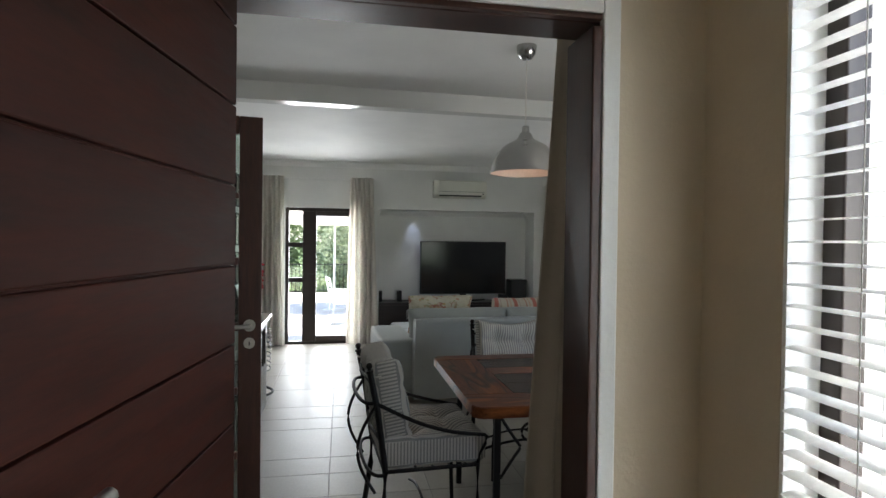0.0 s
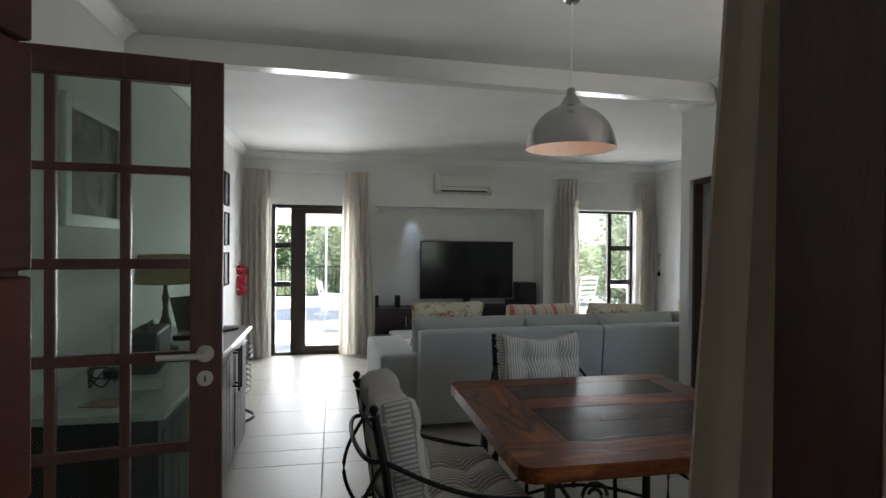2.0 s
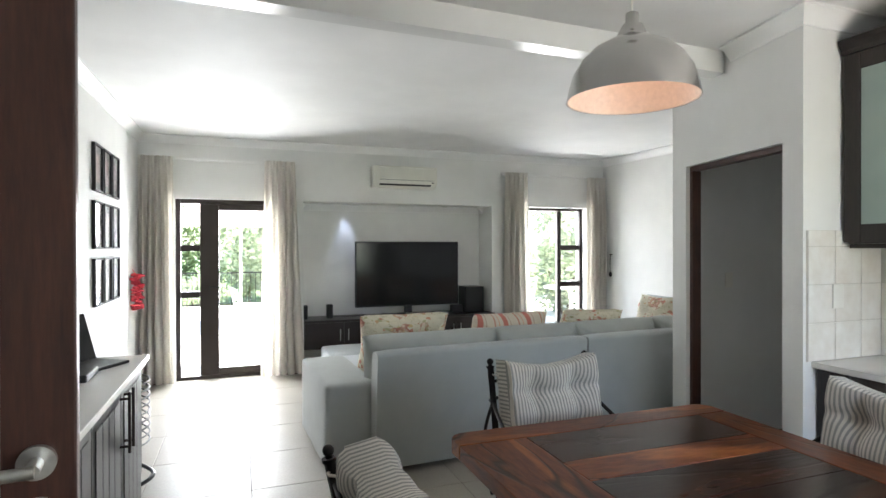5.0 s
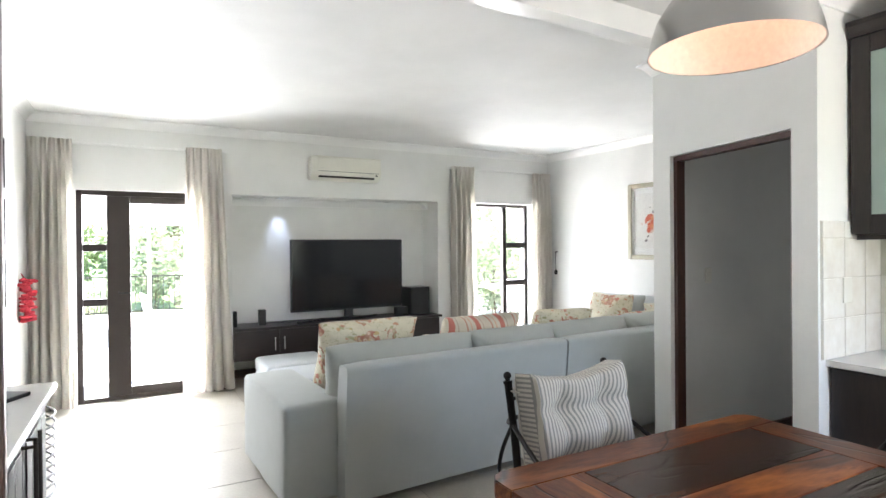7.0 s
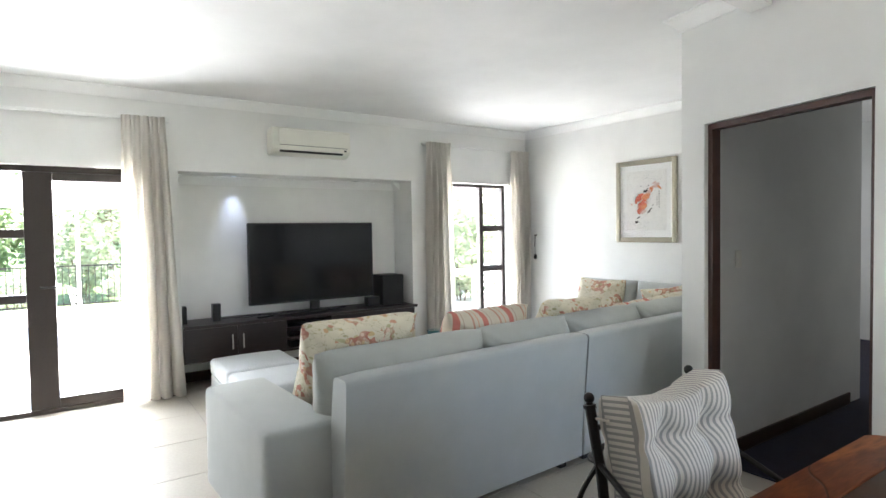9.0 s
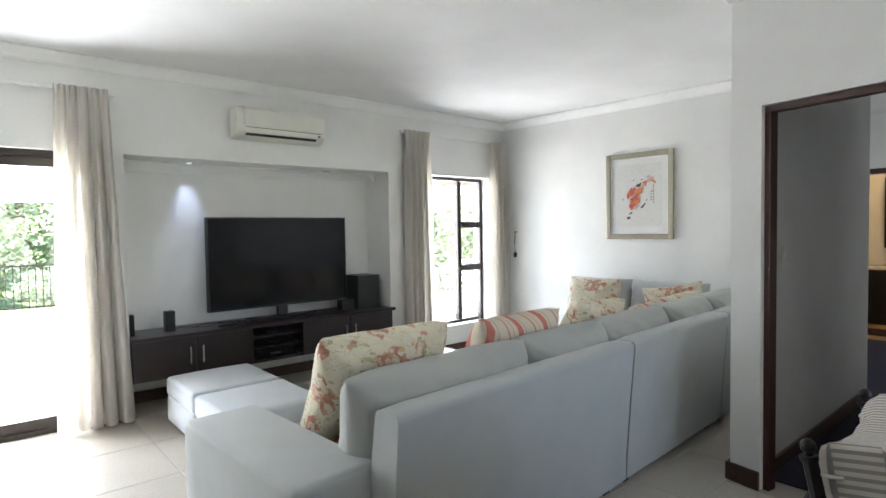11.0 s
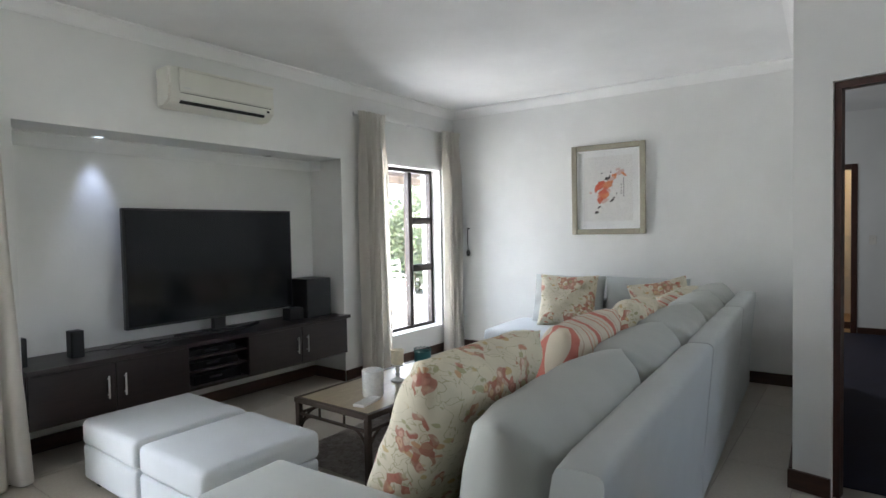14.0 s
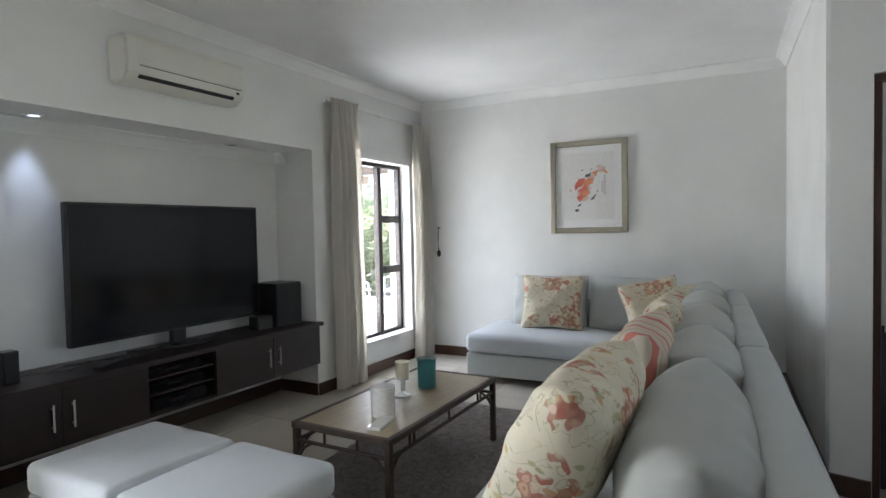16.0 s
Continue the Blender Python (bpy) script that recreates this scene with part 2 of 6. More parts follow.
CERAM = plain("white_ceramic", (0.80, 0.80, 0.78), 0.15, 0, 0.5)
ALU = plain("brushed_aluminium_shade", (0.48, 0.475, 0.46), 0.2, 1.0, 0, 3, 0.0)
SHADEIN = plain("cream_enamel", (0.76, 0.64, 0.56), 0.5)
SILVERF = plain("champagne_gilt", (0.40, 0.37, 0.29), 0.38, 0.75, 0, 30, 0.3)
PAPER = paint("art_paper", (0.74, 0.74, 0.72), 0.8)
LEATHERBLACK = plain("matt_black", (0.015, 0.015, 0.016), 0.7)
CARPET = fabric("navy_carpet", (0.010, 0.012, 0.032), 250, 0.2, sheen=0.0)
m = Mat("grey_woven_rug", (0.30, 0.27, 0.25), 1.0)
co = m.coords()
c = m.mix(0.5, m.ramp(m.noise(co, 14, 4, 0.6, 1.5), (0.35, (0.17, 0.15, 0.14)), (0.5, (0.34, 0.30, 0.27)), (0.68, (0.48, 0.45, 0.41))),
          m.ramp(m.noise(m.coords((1, 4, 1)), 60, 3, 0.7), (0.35, (0.16, 0.14, 0.13)), (0.65, (0.46, 0.42, 0.38))))
RUG = m.base(c).bump(m.noise(co, 160, 3), 0.8, 0.01).m
CTTOP = wood("pale_ash_top", (0.24, 0.19, 0.12), (0.40, 0.33, 0.22), (1.2, 10, 10), 0.35)
RUSTIC = plain("brown_metal", (0.060, 0.042, 0.032), 0.5, 0.5, 0, 40, 0.3)


def sleeper(name, dark, mid, light, along, crack, rough=0.3):
    """Waxed railway-sleeper wood: flowing figure, orange sapwood veins and dark drying cracks along the grain."""
    m = Mat(name, mid, rough)
    info = m.node("ShaderNodeObjectInfo")
    co = m.coords(along)
    off = m.node("ShaderNodeVectorMath")
    off.operation = "ADD"
    m.link(co, off.inputs[0])
    m.link(info.outputs["Location"], off.inputs[1])
    g = m.noise(off.outputs[0], 0.9, 5, 0.55, 1.2)
    f = m.noise(off.outputs[0], 11, 4, 0.65, 0.5)
    c = m.mix(0.3, m.ramp(g, (0.22, dark), (0.40, mid), (0.52, mid), (0.60, light), (0.72, mid)), m.ramp(f, (0.35, dark), (0.65, light)))
    cr = m.noise(off.outputs[0], 0.55, 2, 0.5, 1.0)
    line = m.ramp(cr, (0.488, (0, 0, 0)), (0.499, (crack,) * 3), (0.503, (crack,) * 3), (0.514, (0, 0, 0)))
    c = m.mix(line, c, shade(dark, 0.25))
    r = m.ramp(info.outputs["Random"], (0, (0.75, 0.75, 0.75)), (1, (1.08, 1.04, 1.0)))
    m.base(m.mix(1.0, c, r, "MULTIPLY"))
    m.roughness(g, rough * 0.75, rough * 1.35)
    m.set("Specular IOR Level", 0.16)
    inv = m.node("ShaderNodeInvert")
    m.link(line, inv.inputs["Color"])
    return m.bump(m.mix(0.6, f, inv.outputs[0]), 0.35, 0.004).m


TABLEW = sleeper("red_sleeper_wood", (0.022, 0.006, 0.004), (0.105, 0.024, 0.009), (0.33, 0.11, 0.032), (1, 5, 5), 0.9)
TABLEW_Y = sleeper("red_sleeper_wood_cross", (0.022, 0.006, 0.004), (0.105, 0.024, 0.009), (0.33, 0.11, 0.032), (5, 1, 5), 0.9)
TABLED = sleeper("dark_sleeper_wood", (0.010, 0.006, 0.005), (0.020, 0.011, 0.008), (0.075, 0.026, 0.012), (1, 5, 5), 0.7, 0.24)

m = Mat("floor_tile", (0.50, 0.47, 0.42), 0.3)
co = m.coords()
info = m.node("ShaderNodeObjectInfo")
c = m.ramp(m.noise(co, 2.2, 5), (0.3, (0.42, 0.385, 0.325)), (0.7, (0.50, 0.465, 0.40)))
c = m.mix(0.5, c, m.ramp(m.noise(co, 60, 4), (0.35, (0.42, 0.385, 0.325)), (0.65, (0.50, 0.465, 0.40))))
c = m.mix(1.0, c, m.ramp(info.outputs["Random"], (0, (0.93, 0.93, 0.93)), (1, (1.0, 1.0, 1.0))), "MULTIPLY")
m.base(c)
m.roughness(m.noise(co, 3, 4), 0.36, 0.50)
TILE = m.bump(m.noise(co, 25, 4), 0.04, 0.002).m

m = Mat("splash_tile", (0.55, 0.47, 0.38), 0.35)
co = m.coords()
info = m.node("ShaderNodeObjectInfo")
c = m.ramp(m.noise(co, 12, 5), (0.3, (0.72, 0.68, 0.62)), (0.7, (0.82, 0.80, 0.76)))
c = m.mix(1.0, c, m.ramp(info.outputs["Random"], (0, (0.93, 0.92, 0.90)), (1, (1, 1, 1))), "MULTIPLY")
m.base(c)
SPLASH = m.bump(m.noise(co, 40, 4), 0.2, 0.003).m



def foliage(name, dark, mid, light, through_leaf, share):
    """Leaves that let some light through, each a little different."""
    m = Mat(name, mid, 0.6)
    geo = m.node("ShaderNodeNewGeometry")
    m.base(m.ramp(geo.outputs["Random Per Island"], (0, dark), (0.6, mid), (1, light)))
    tl = m.node("ShaderNodeBsdfTranslucent")
    tl.inputs[0].default_value = (*through_leaf, 1)
    mx = m.node("ShaderNodeMixShader")
    mx.inputs[0].default_value = share
    m.link(m.b.outputs[0], mx.inputs[1])
    m.link(tl.outputs[0], mx.inputs[2])
    m.link(mx.outputs[0], m.t.nodes["Material Output"].inputs[0])
    return m.m


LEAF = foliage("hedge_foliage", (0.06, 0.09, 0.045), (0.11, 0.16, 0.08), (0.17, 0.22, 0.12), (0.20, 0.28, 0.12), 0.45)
# Lighter green plants; sun glare is mixed into this leaf colour too.
LEAF_SUN_TINT = foliage("sun_tinted_foliage", (0.15, 0.19, 0.12), (0.24, 0.28, 0.19), (0.33, 0.36, 0.28), (0.42, 0.48, 0.32), 0.5)
LAWN = paint("lawn", (0.07, 0.11, 0.035), 0.95, 60, 0.8, 0.03, 0.3)
PAVING = paint("pale_paving", (0.52, 0.50, 0.46), 0.85, 30, 0.3, 0.004, 0.08)
BARK = paint("bark", (0.14, 0.10, 0.07), 0.95, 40, 0.8, 0.02, 0.2)
TIMBER = wood("weathered_timber", (0.14, 0.10, 0.07), (0.26, 0.20, 0.15), (1, 10, 10), 0.8)
CANVAS = fabric("cream_canvas", (0.66, 0.62, 0.54), 200)

# ---- mesh helpers ----


def box(bm, x0, x1, y0, y1, z0, z1, bevel=0.0, seg=2):
    b2 = bmesh.new()
    bmesh.ops.create_cube(b2, size=1)
    for v in b2.verts:
        v.co = ((x0 + x1) / 2 + v.co.x * (x1 - x0), (y0 + y1) / 2 + v.co.y * (y1 - y0), (z0 + z1) / 2 + v.co.z * (z1 - z0))
    if bevel:
        bmesh.ops.bevel(b2, geom=b2.edges[:], offset=bevel, segments=seg, profile=0.5, affect="EDGES")
    return join(bm, b2)


def join(bm, other, m=None):
    if m is not None:
        bmesh.ops.transform(other, matrix=m, verts=other.verts[:])
    me = bpy.data.meshes.new("tmp")
    other.to_mesh(me)
    bm.from_mesh(me)
    other.free()
    bpy.data.meshes.remove(me)
    return bm


def rod(bm, a, b, r, r2=None, seg=10):
    a, b = Vector(a), Vector(b)
    o = bmesh.new()
    bmesh.ops.create_cone(o, cap_ends=True, segments=seg, radius1=r, radius2=r if r2 is None else r2, depth=(b - a).length)
    return join(bm, o, Matrix.Translation((a + b) / 2) @ (b - a).to_track_quat("Z", "Y").to_matrix().to_4x4())


def ball(bm, c, r, sx=1, sy=1, sz=1, u=12, v=8):
    o = bmesh.new()
    bmesh.ops.create_uvsphere(o, u_segments=u, v_segments=v, radius=r)
    return join(bm, o, Matrix.Translation(c) @ Matrix.Diagonal((sx, sy, sz, 1)))


def tube(bm, pts, r, seg=8):
    """A round bar through the points."""
    pts = [Vector(p) for p in pts]
    rings = []
    for i, p in enumerate(pts):
        d = (pts[min(i + 1, len(pts) - 1)] - pts[max(i - 1, 0)]).normalized()
        q = d.to_track_quat("Z", "Y").to_matrix()
        rings.append([bm.verts.new(p + q @ Vector((r * math.cos(a), r * math.sin(a), 0))) for a in [2 * math.pi * k / seg for k in range(seg)]])
    for a, b in zip(rings, rings[1:]):
        for k in range(seg):
            bm.faces.new((a[k], a[(k + 1) % seg], b[(k + 1) % seg], b[k]))
    bm.faces.new(rings[0][::-1])
    bm.faces.new(rings[-1])
    return bm


def curve(fn, n=14):
    return [fn(i / (n - 1)) for i in range(n)]


def lathe(bm, profile, c=(0, 0, 0), seg=32, closed=True):
    """Turns (radius, height) pairs round a vertical axis."""
    rings = [[bm.verts.new((c[0] + r * math.cos(2 * math.pi * k / seg), c[1] + r * math.sin(2 * math.pi * k / seg), c[2] + z)) for k in range(seg)] for r, z in profile]
    for a, b in zip(rings, rings[1:]):
        for k in range(seg):
            bm.faces.new((a[k], a[(k + 1) % seg], b[(k + 1) % seg], b[k]))
    if closed:
        bm.faces.new(rings[0][::-1])
        bm.faces.new(rings[-1])
    return bm


def pad(w, d, h, puff=0.6, tufts=(), seed=0, n=22, wrinkle=0.006, pinch=0.0, edge=0.0, gather=0.0):
    """A stuffed cushion lying flat: w along x, d along y, thick h, pulled in at the tufts."""
    bm = bmesh.new()
    o = Vector((seed * 3.1, seed * 1.7, 0))
    top, bot, pull = {}, {}, {}
    for i in range(n + 1):
        for j in range(n + 1):
            u, v = i / n * 2 - 1, j / n * 2 - 1
            s = max(0.0, (1 - abs(u) ** 4) * (1 - abs(v) ** 4)) ** puff
            k = 1 - pinch * (1 - abs(u)) * abs(v) ** 6
            k2 = 1 - pinch * (1 - abs(v)) * abs(u) ** 6
            x, y = u * w / 2 * k2, v * d / 2 * k
            dip = sum(math.exp(-((x - tx) ** 2 + (y - ty) ** 2) / 0.0012) for tx, ty in tufts)
            soft = sum(math.exp(-((x - tx) ** 2 + (y - ty) ** 2) / 0.007) for tx, ty in tufts)
            soft += sum(0.35 * math.exp(-((x - tx) ** 2) / 0.0005) + 0.35 * math.exp(-((y - ty) ** 2) / 0.0005) for tx, ty in tufts) / 2
            t = max(0.010, edge + (h / 2 - edge) * s - s * h / 2 * (0.40 * min(1, dip) + 0.50 * min(1, soft)))
            t += wrinkle * noise.noise(Vector((x * 9, y * 9, 0)) + o) * s
            if gather:
                ca, cb = w / 2 - abs(x), d / 2 - abs(y)
                t *= 1 + gather * min(1, 2 * s) * math.exp(-(ca * ca + cb * cb) / 0.014) * math.sin(11 * math.atan2(cb + 0.01, ca + 0.01) + seed)
                t += gather * 0.016 * s * noise.noise(Vector((x * 5, y * 22, seed)))
            rim = i in (0, n) or j in (0, n)
            pull[i, j] = sum((x - tx) * 0.35 * math.exp(-((x - tx) ** 2 + (y - ty) ** 2) / 0.0022) for tx, ty in tufts)
            top[i, j] = bm.verts.new((x, y, t))
            bot[i, j] = top[i, j] if (rim and edge == 0) else bm.verts.new((x, y, -t))
    for i in range(n):
        for j in range(n):
            q = [(i, j), (i + 1, j), (i + 1, j + 1), (i, j + 1)]
            bm.faces.new([top[k] for k in q])
            bm.faces.new([bot[k] for k in reversed(q)])
    uv = bm.loops.layers.uv.new("cloth")
    along = {}
    for j in range(n + 1):
        run = [0.0]
        for i in range(n):
            run.append(run[-1] + (top[i + 1, j].co - top[i, j].co).length)
        for i in range(n + 1):
            along[top[i, j]] = 0.1 * (run[i] - run[n] / 2) + 0.9 * top[i, j].co.x + pull[i, j]
            along[bot[i, j]] = along[top[i, j]]
    for fc in bm.faces:
        for lp in fc.loops:
            lp[uv].uv = (along[lp.vert], lp.vert.co.y)
    if edge:
        ring = [(i, 0) for i in range(n)] + [(n, j) for j in range(n)] + [(i, n) for i in range(n, 0, -1)] + [(0, j) for j in range(n, 0, -1)]
        for a, b in zip(ring, ring[1:] + ring[:1]):
            fc = bm.faces.new((top[a], bot[a], bot[b], top[b]))
            side = a[0] == b[0]
            for lp in fc.loops:
                lp[uv].uv = (lp.vert.co.y if side else along[lp.vert], lp.vert.co.z)
    return bm


def block(w, d, h, r=0.03, sag=0.0, n=10, seed=0, crown=0.015):
    """An upholstered block standing on z = 0, with rounded edges and a slightly swelling top."""
    bm = bmesh.new()
    box(bm, -w / 2, w / 2, -d / 2, d / 2, 0, h, r, 4)
    bmesh.ops.subdivide_edges(bm, edges=[e for e in bm.edges if e.calc_length() > 0.15], cuts=n, use_grid_fill=True)
    o = Vector((seed * 5.3, seed, 0))
    for v in bm.verts:
        u, t = v.co.x / (w / 2), v.co.y / (d / 2)
        s = max(0, (1 - u * u)) * max(0, (1 - t * t))
        if v.co.z > h * 0.5:
            v.co.z += crown * s
        v.co += Vector((noise.noise(v.co * 4 + o), noise.noise(v.co * 4 + o + Vector((9, 0, 0))), 0.6 * noise.noise(v.co * 5 - o))) * 0.004
    return bm


def part(name, bm, mat, parent=None, label="", smooth=False, m=None):
    bmesh.ops.recalc_face_normals(bm, faces=bm.faces[:])
    me = bpy.data.meshes.new(name)
    bm.to_mesh(me)
    bm.free()
    if smooth:
        me.polygons.foreach_set("use_smooth", [True] * len(me.polygons))
        if smooth != "soft":
            me.set_sharp_from_angle(angle=radians(45))
    me.materials.append(mat)
    ob = new(name, me)
    if parent is not None:
        ob.parent = parent
    if m is not None:
        ob.matrix_basis = m
    if label:
        ob["label"] = label
    return ob


def thing(name, m, label, category, group="", kind=""):
    ob = new(name)
    ob.matrix_basis = m
    ob.empty_display_size = 0.1
    return tagged(ob, label, category, group, kind)


def struct(name, bm, mat, label, category, smooth=False):
    return tagged(part(name, bm, mat, smooth=smooth), label, category, "", "structure")


def solid(boxes, bevel=0.0):
    bm = bmesh.new()
    for b in boxes:
        box(bm, *b, bevel)
    return bm


def prism(pts, z0, z1, bm=None):
    """An upright prism over a plan outline."""
    bm = bm or bmesh.new()
    a = [bm.verts.new((x, y, z0)) for x, y in pts]
    b = [bm.verts.new((x, y, z1)) for x, y in pts]
    bm.faces.new(a[::-1])
    bm.faces.new(b)
    for i in range(len(pts)):
        j = (i + 1) % len(pts)
        bm.faces.new((a[i], a[j], b[j], b[i]))
    return bm


# ---- the shell ----
W, E, N, S = -0.92, 5.085, 8.455, 1.40
ES, YS = 5.265, 5.02  # the east wall runs three degrees out of square
H = 2.74
OUT = 8.72
struct("wall_north", solid([
    (W - 0.2, -0.55, N, OUT, 0, H), (-0.55, 0.50, N, OUT, 2.05, H), (0.50, 0.84, N, OUT, 0, H),
    (0.84, 3.31, N, OUT + 0.3, 2.05, H), (3.31, 3.80, N, OUT, 0, H),
    (3.80, 4.80, N, OUT, 2.05, H), (3.80, 4.80, N, OUT, 0, 0.30), (4.80, E + 0.2, N, OUT, 0, H)]), WALL,
    "white plastered wall with a television recess", "wall")
struct("wall_recess", solid([(0.64, 3.51, 8.88, 9.02, 0, 2.05)]), WALL, "white rough-plastered back of the television recess", "wall")
struct("wall_recess_west", solid([(0.64, 0.84, OUT, 8.88, 0, 2.2)]), WALL, "white plastered side of the television recess", "wall")
struct("wall_recess_east", solid([(3.31, 3.51, OUT, 8.88, 0, 2.2)]), WALL, "white plastered side of the television recess", "wall")
struct("wall_west", solid([(W - 0.2, W, S, N, 0, H)]), WALL, "white plastered wall hung with pictures", "wall")
struct("wall_east", prism([(E, N), (E + 0.2, N), (ES + 0.2, 4.94), (ES, 4.94)], 0, H), WALL, "white plastered wall with one large framed print", "wall")
struct("wall_south", solid([(W - 0.2, -0.10, 1.24, S, 0, H), (0.915, 1.95, 1.24, S, 0, H), (-0.10, 0.915, 1.24, S, 2.16, H), (1.95, 3.30, 1.24, S, 0, 0.9), (1.95, 3.30, 1.24, S, 2.1, H), (3.30, 3.65, 1.24, S, 0, H)]), WALL, "white plastered wall with the entrance doorway", "wall")
A, B = Vector((3.150, 4.93)), Vector((2.905, 3.725))
AB = (B - A).normalized()
NRM = Vector((-AB.y, AB.x))
DL, DR = A + AB * 0.17, A + AB * 1.085


def wallstrip(bm, p, q, z0, z1, thick=0.14, out=0.0):
    n = NRM
    return prism([tuple(p - n * out), tuple(q - n * out), tuple(q + n * thick), tuple(p + n * thick)], z0, z1, bm)


bm = bmesh.new()
if NRM.x < 0:
    NRM = -NRM
wallstrip(bm, A, DL, 0, H)
prism([tuple(DR), tuple(B), (3.044, B.y), tuple(DR + NRM * 0.14)], 0, H, bm)
wallstrip(bm, DL, DR, 2.07, H)
struct("wall_passage", bm, WALL, "white plastered wall with a doorway to a passage", "wall")
struct("wall_lounge_south", prism([(3.285, 4.79), (ES + 0.2, 4.79), (ES + 0.2, YS), (ES, YS), (3.285, 4.936)], 0, H), WALL, "white plastered wall behind the corner sofa", "wall")
struct("wall_kitchen_north", solid([(3.045, 8.6, 3.727, 3.86, 0, H)]), WALL, "white plastered wall at the end of the kitchen counter", "wall")
struct("wall_kitchen_east", solid([(3.50, 3.65, S, 3.725, 0, H)]), WALL, "white plastered kitchen wall", "wall")
struct("wall_bedroom", solid([(10.05, 10.2, 2.4, 6.8, 0, H), (5.25, 10.05, 6.65, 6.8, 0, H)]), WALL, "white painted bedroom wall", "wall")
HALL = "cream plastered entrance hall wall"
struct("wall_hall_east", solid([(1.19, 1.34, 0.96, 1.24, 0, H), (1.19, 1.34, -2.2, -0.6, 0, H), (1.19, 1.34, -0.6, 0.96, 0, 0.25), (1.19, 1.34, -0.6, 0.96, 2.25, H)]), HALLWALL, HALL + " round a window", "wall")
struct("wall_hall_south", solid([(-0.9, 1.34, -2.35, -2.2, 0, H)]), HALLWALL, HALL, "wall")
struct("wall_hall_west", solid([(-1.05, -0.9, -2.35, 1.24, 0, H)]), HALLWALL, HALL, "wall")
struct("wall_hall_north", solid([(0.94, 1.19, 1.225, 1.238, 0, H), (-0.9, -0.12, 1.225, 1.238, 0, H), (-0.12, 0.94, 1.225, 1.238, 2.19, H)]), HALLWALL, HALL + " round the doorway", "wall")
struct("ceiling", solid([(W - 0.2, 8.75, 1.24, OUT, H, H + 0.12), (8.75, 10.2, 2.4, 6.8, H, H + 0.12), (W - 0.2, 1.34, -2.35, 1.24, H, H + 0.12)]), CEIL, "white painted ceiling with faint roller marks", "ceiling")
struct("roof", solid([(W - 0.5, 8.9, 1.241, OUT + 0.35, H + 0.13, H + 0.3), (W - 0.5, 1.36, -2.4, 1.24, H + 0.13, H + 0.3)]), TIMBER, "brown timber roof edge", "roof")
# glossy beam across the ceiling
bm = prism([(W, 4.20), (3.02, 4.34), (3.045, 4.46), (W, 4.32)], 2.60, H - 0.002)
struct("ceiling_beam", bm, WALL_GLOSS, "white satin-painted ceiling beam", "beam")


def cornice(name, pts, size=0.085, top=H):
    """Coved moulding along a line on the ceiling; the room lies to the left of it."""
    bm = bmesh.new()
    prof = [(0, 0), (0.012, 0), (0.016, 0.012), (0.03, 0.03), (0.055, 0.058), (size - 0.012, 0.07), (size, 0.073), (size, size), (0, size)]
    rows = []
    for i, p in enumerate(pts):
        p = Vector(p)
        ds = []
        if i > 0:
            ds.append((p - Vector(pts[i - 1])).normalized())
        if i < len(pts) - 1:
            ds.append((Vector(pts[i + 1]) - p).normalized())
        ns = [Vector((-d.y, d.x)) for d in ds]
        n = sum(ns, Vector((0, 0))).normalized()
        n = n / max(0.3, n.dot(ns[0]))
        rows.append([bm.verts.new((p.x + n.x * a, p.y + n.y * a, top - size + b)) for a, b in prof])
    k = len(prof)
    for a, b in zip(rows, rows[1:]):
        for j in range(k):
            bm.faces.new((a[j], a[(j + 1) % k], b[(j + 1) % k], b[j]))
    bm.faces.new(rows[0])
    bm.faces.new(rows[-1][::-1])
    return struct(name, bm, CORN, "white coved plaster cornice", "cornice")


cornice("trim_cornice_lounge", [(W, 4.35), (W, N), (E, N), (ES, YS), tuple(A), tuple(A + AB * 0.40)][::-1])
cornice("trim_cornice_kitchen", [tuple(A + AB * 0.66), tuple(B), (3.50, 3.725), (3.50, S), (W, S), (W, 4.15)][::-1])


cornice("trim_cornice_recess", [(3.31, 8.735), (3.31, 8.88), (0.84, 8.88), (0.84, 8.735)], 0.085, 2.0495)


def skirting(name, boxes):
    return struct(name, solid(boxes, 0.004), BASEB, "dark stained wooden baseboard", "baseboard")


skirting("baseboard_north", [(0.56, 0.84, N - 0.018, N - 0.001, 0, 0.1), (0.858, 3.292, 8.862, 8.879, 0, 0.1), (0.841, 0.857, N, 8.879, 0, 0.1), (3.293, 3.309, N, 8.879, 0, 0.1), (3.31, E, N - 0.018, N - 0.001, 0, 0.1), (W, -0.56, N - 0.018, N - 0.001, 0, 0.1)])
struct("baseboard_east", prism([(E - 0.001, N - 0.02), (E - 0.018, N - 0.02), (ES - 0.018, YS), (ES - 0.001, YS)], 0, 0.1), BASEB, "dark stained wooden baseboard", "baseboard")
struct("baseboard_south", prism([(3.17, 4.932), (ES - 0.02, YS - 0.001), (ES - 0.02, YS + 0.017), (3.17, 4.949)], 0, 0.1), BASEB, "dark stained wooden baseboard", "baseboard")
skirting("baseboard_west", [(W + 0.001, W + 0.018, 5.2, N - 0.02, 0, 0.1)])
bm = bmesh.new()
wallstrip(bm, A - AB * 0.018, DL - AB * 0.0, 0, 0.1, -0.001, 0.018)
wallstrip(bm, DR, B + AB * 0.016, 0, 0.1, -0.001, 0.018)
struct("baseboard_passage", bm, BASEB, "dark stained wooden baseboard", "baseboard")
skirting("baseboard_corridor", [(3.32, E + 0.15, 4.772, 4.789, 0, 0.1), (8.58, 8.599, 3.0, 6.6, 0, 0.1)])

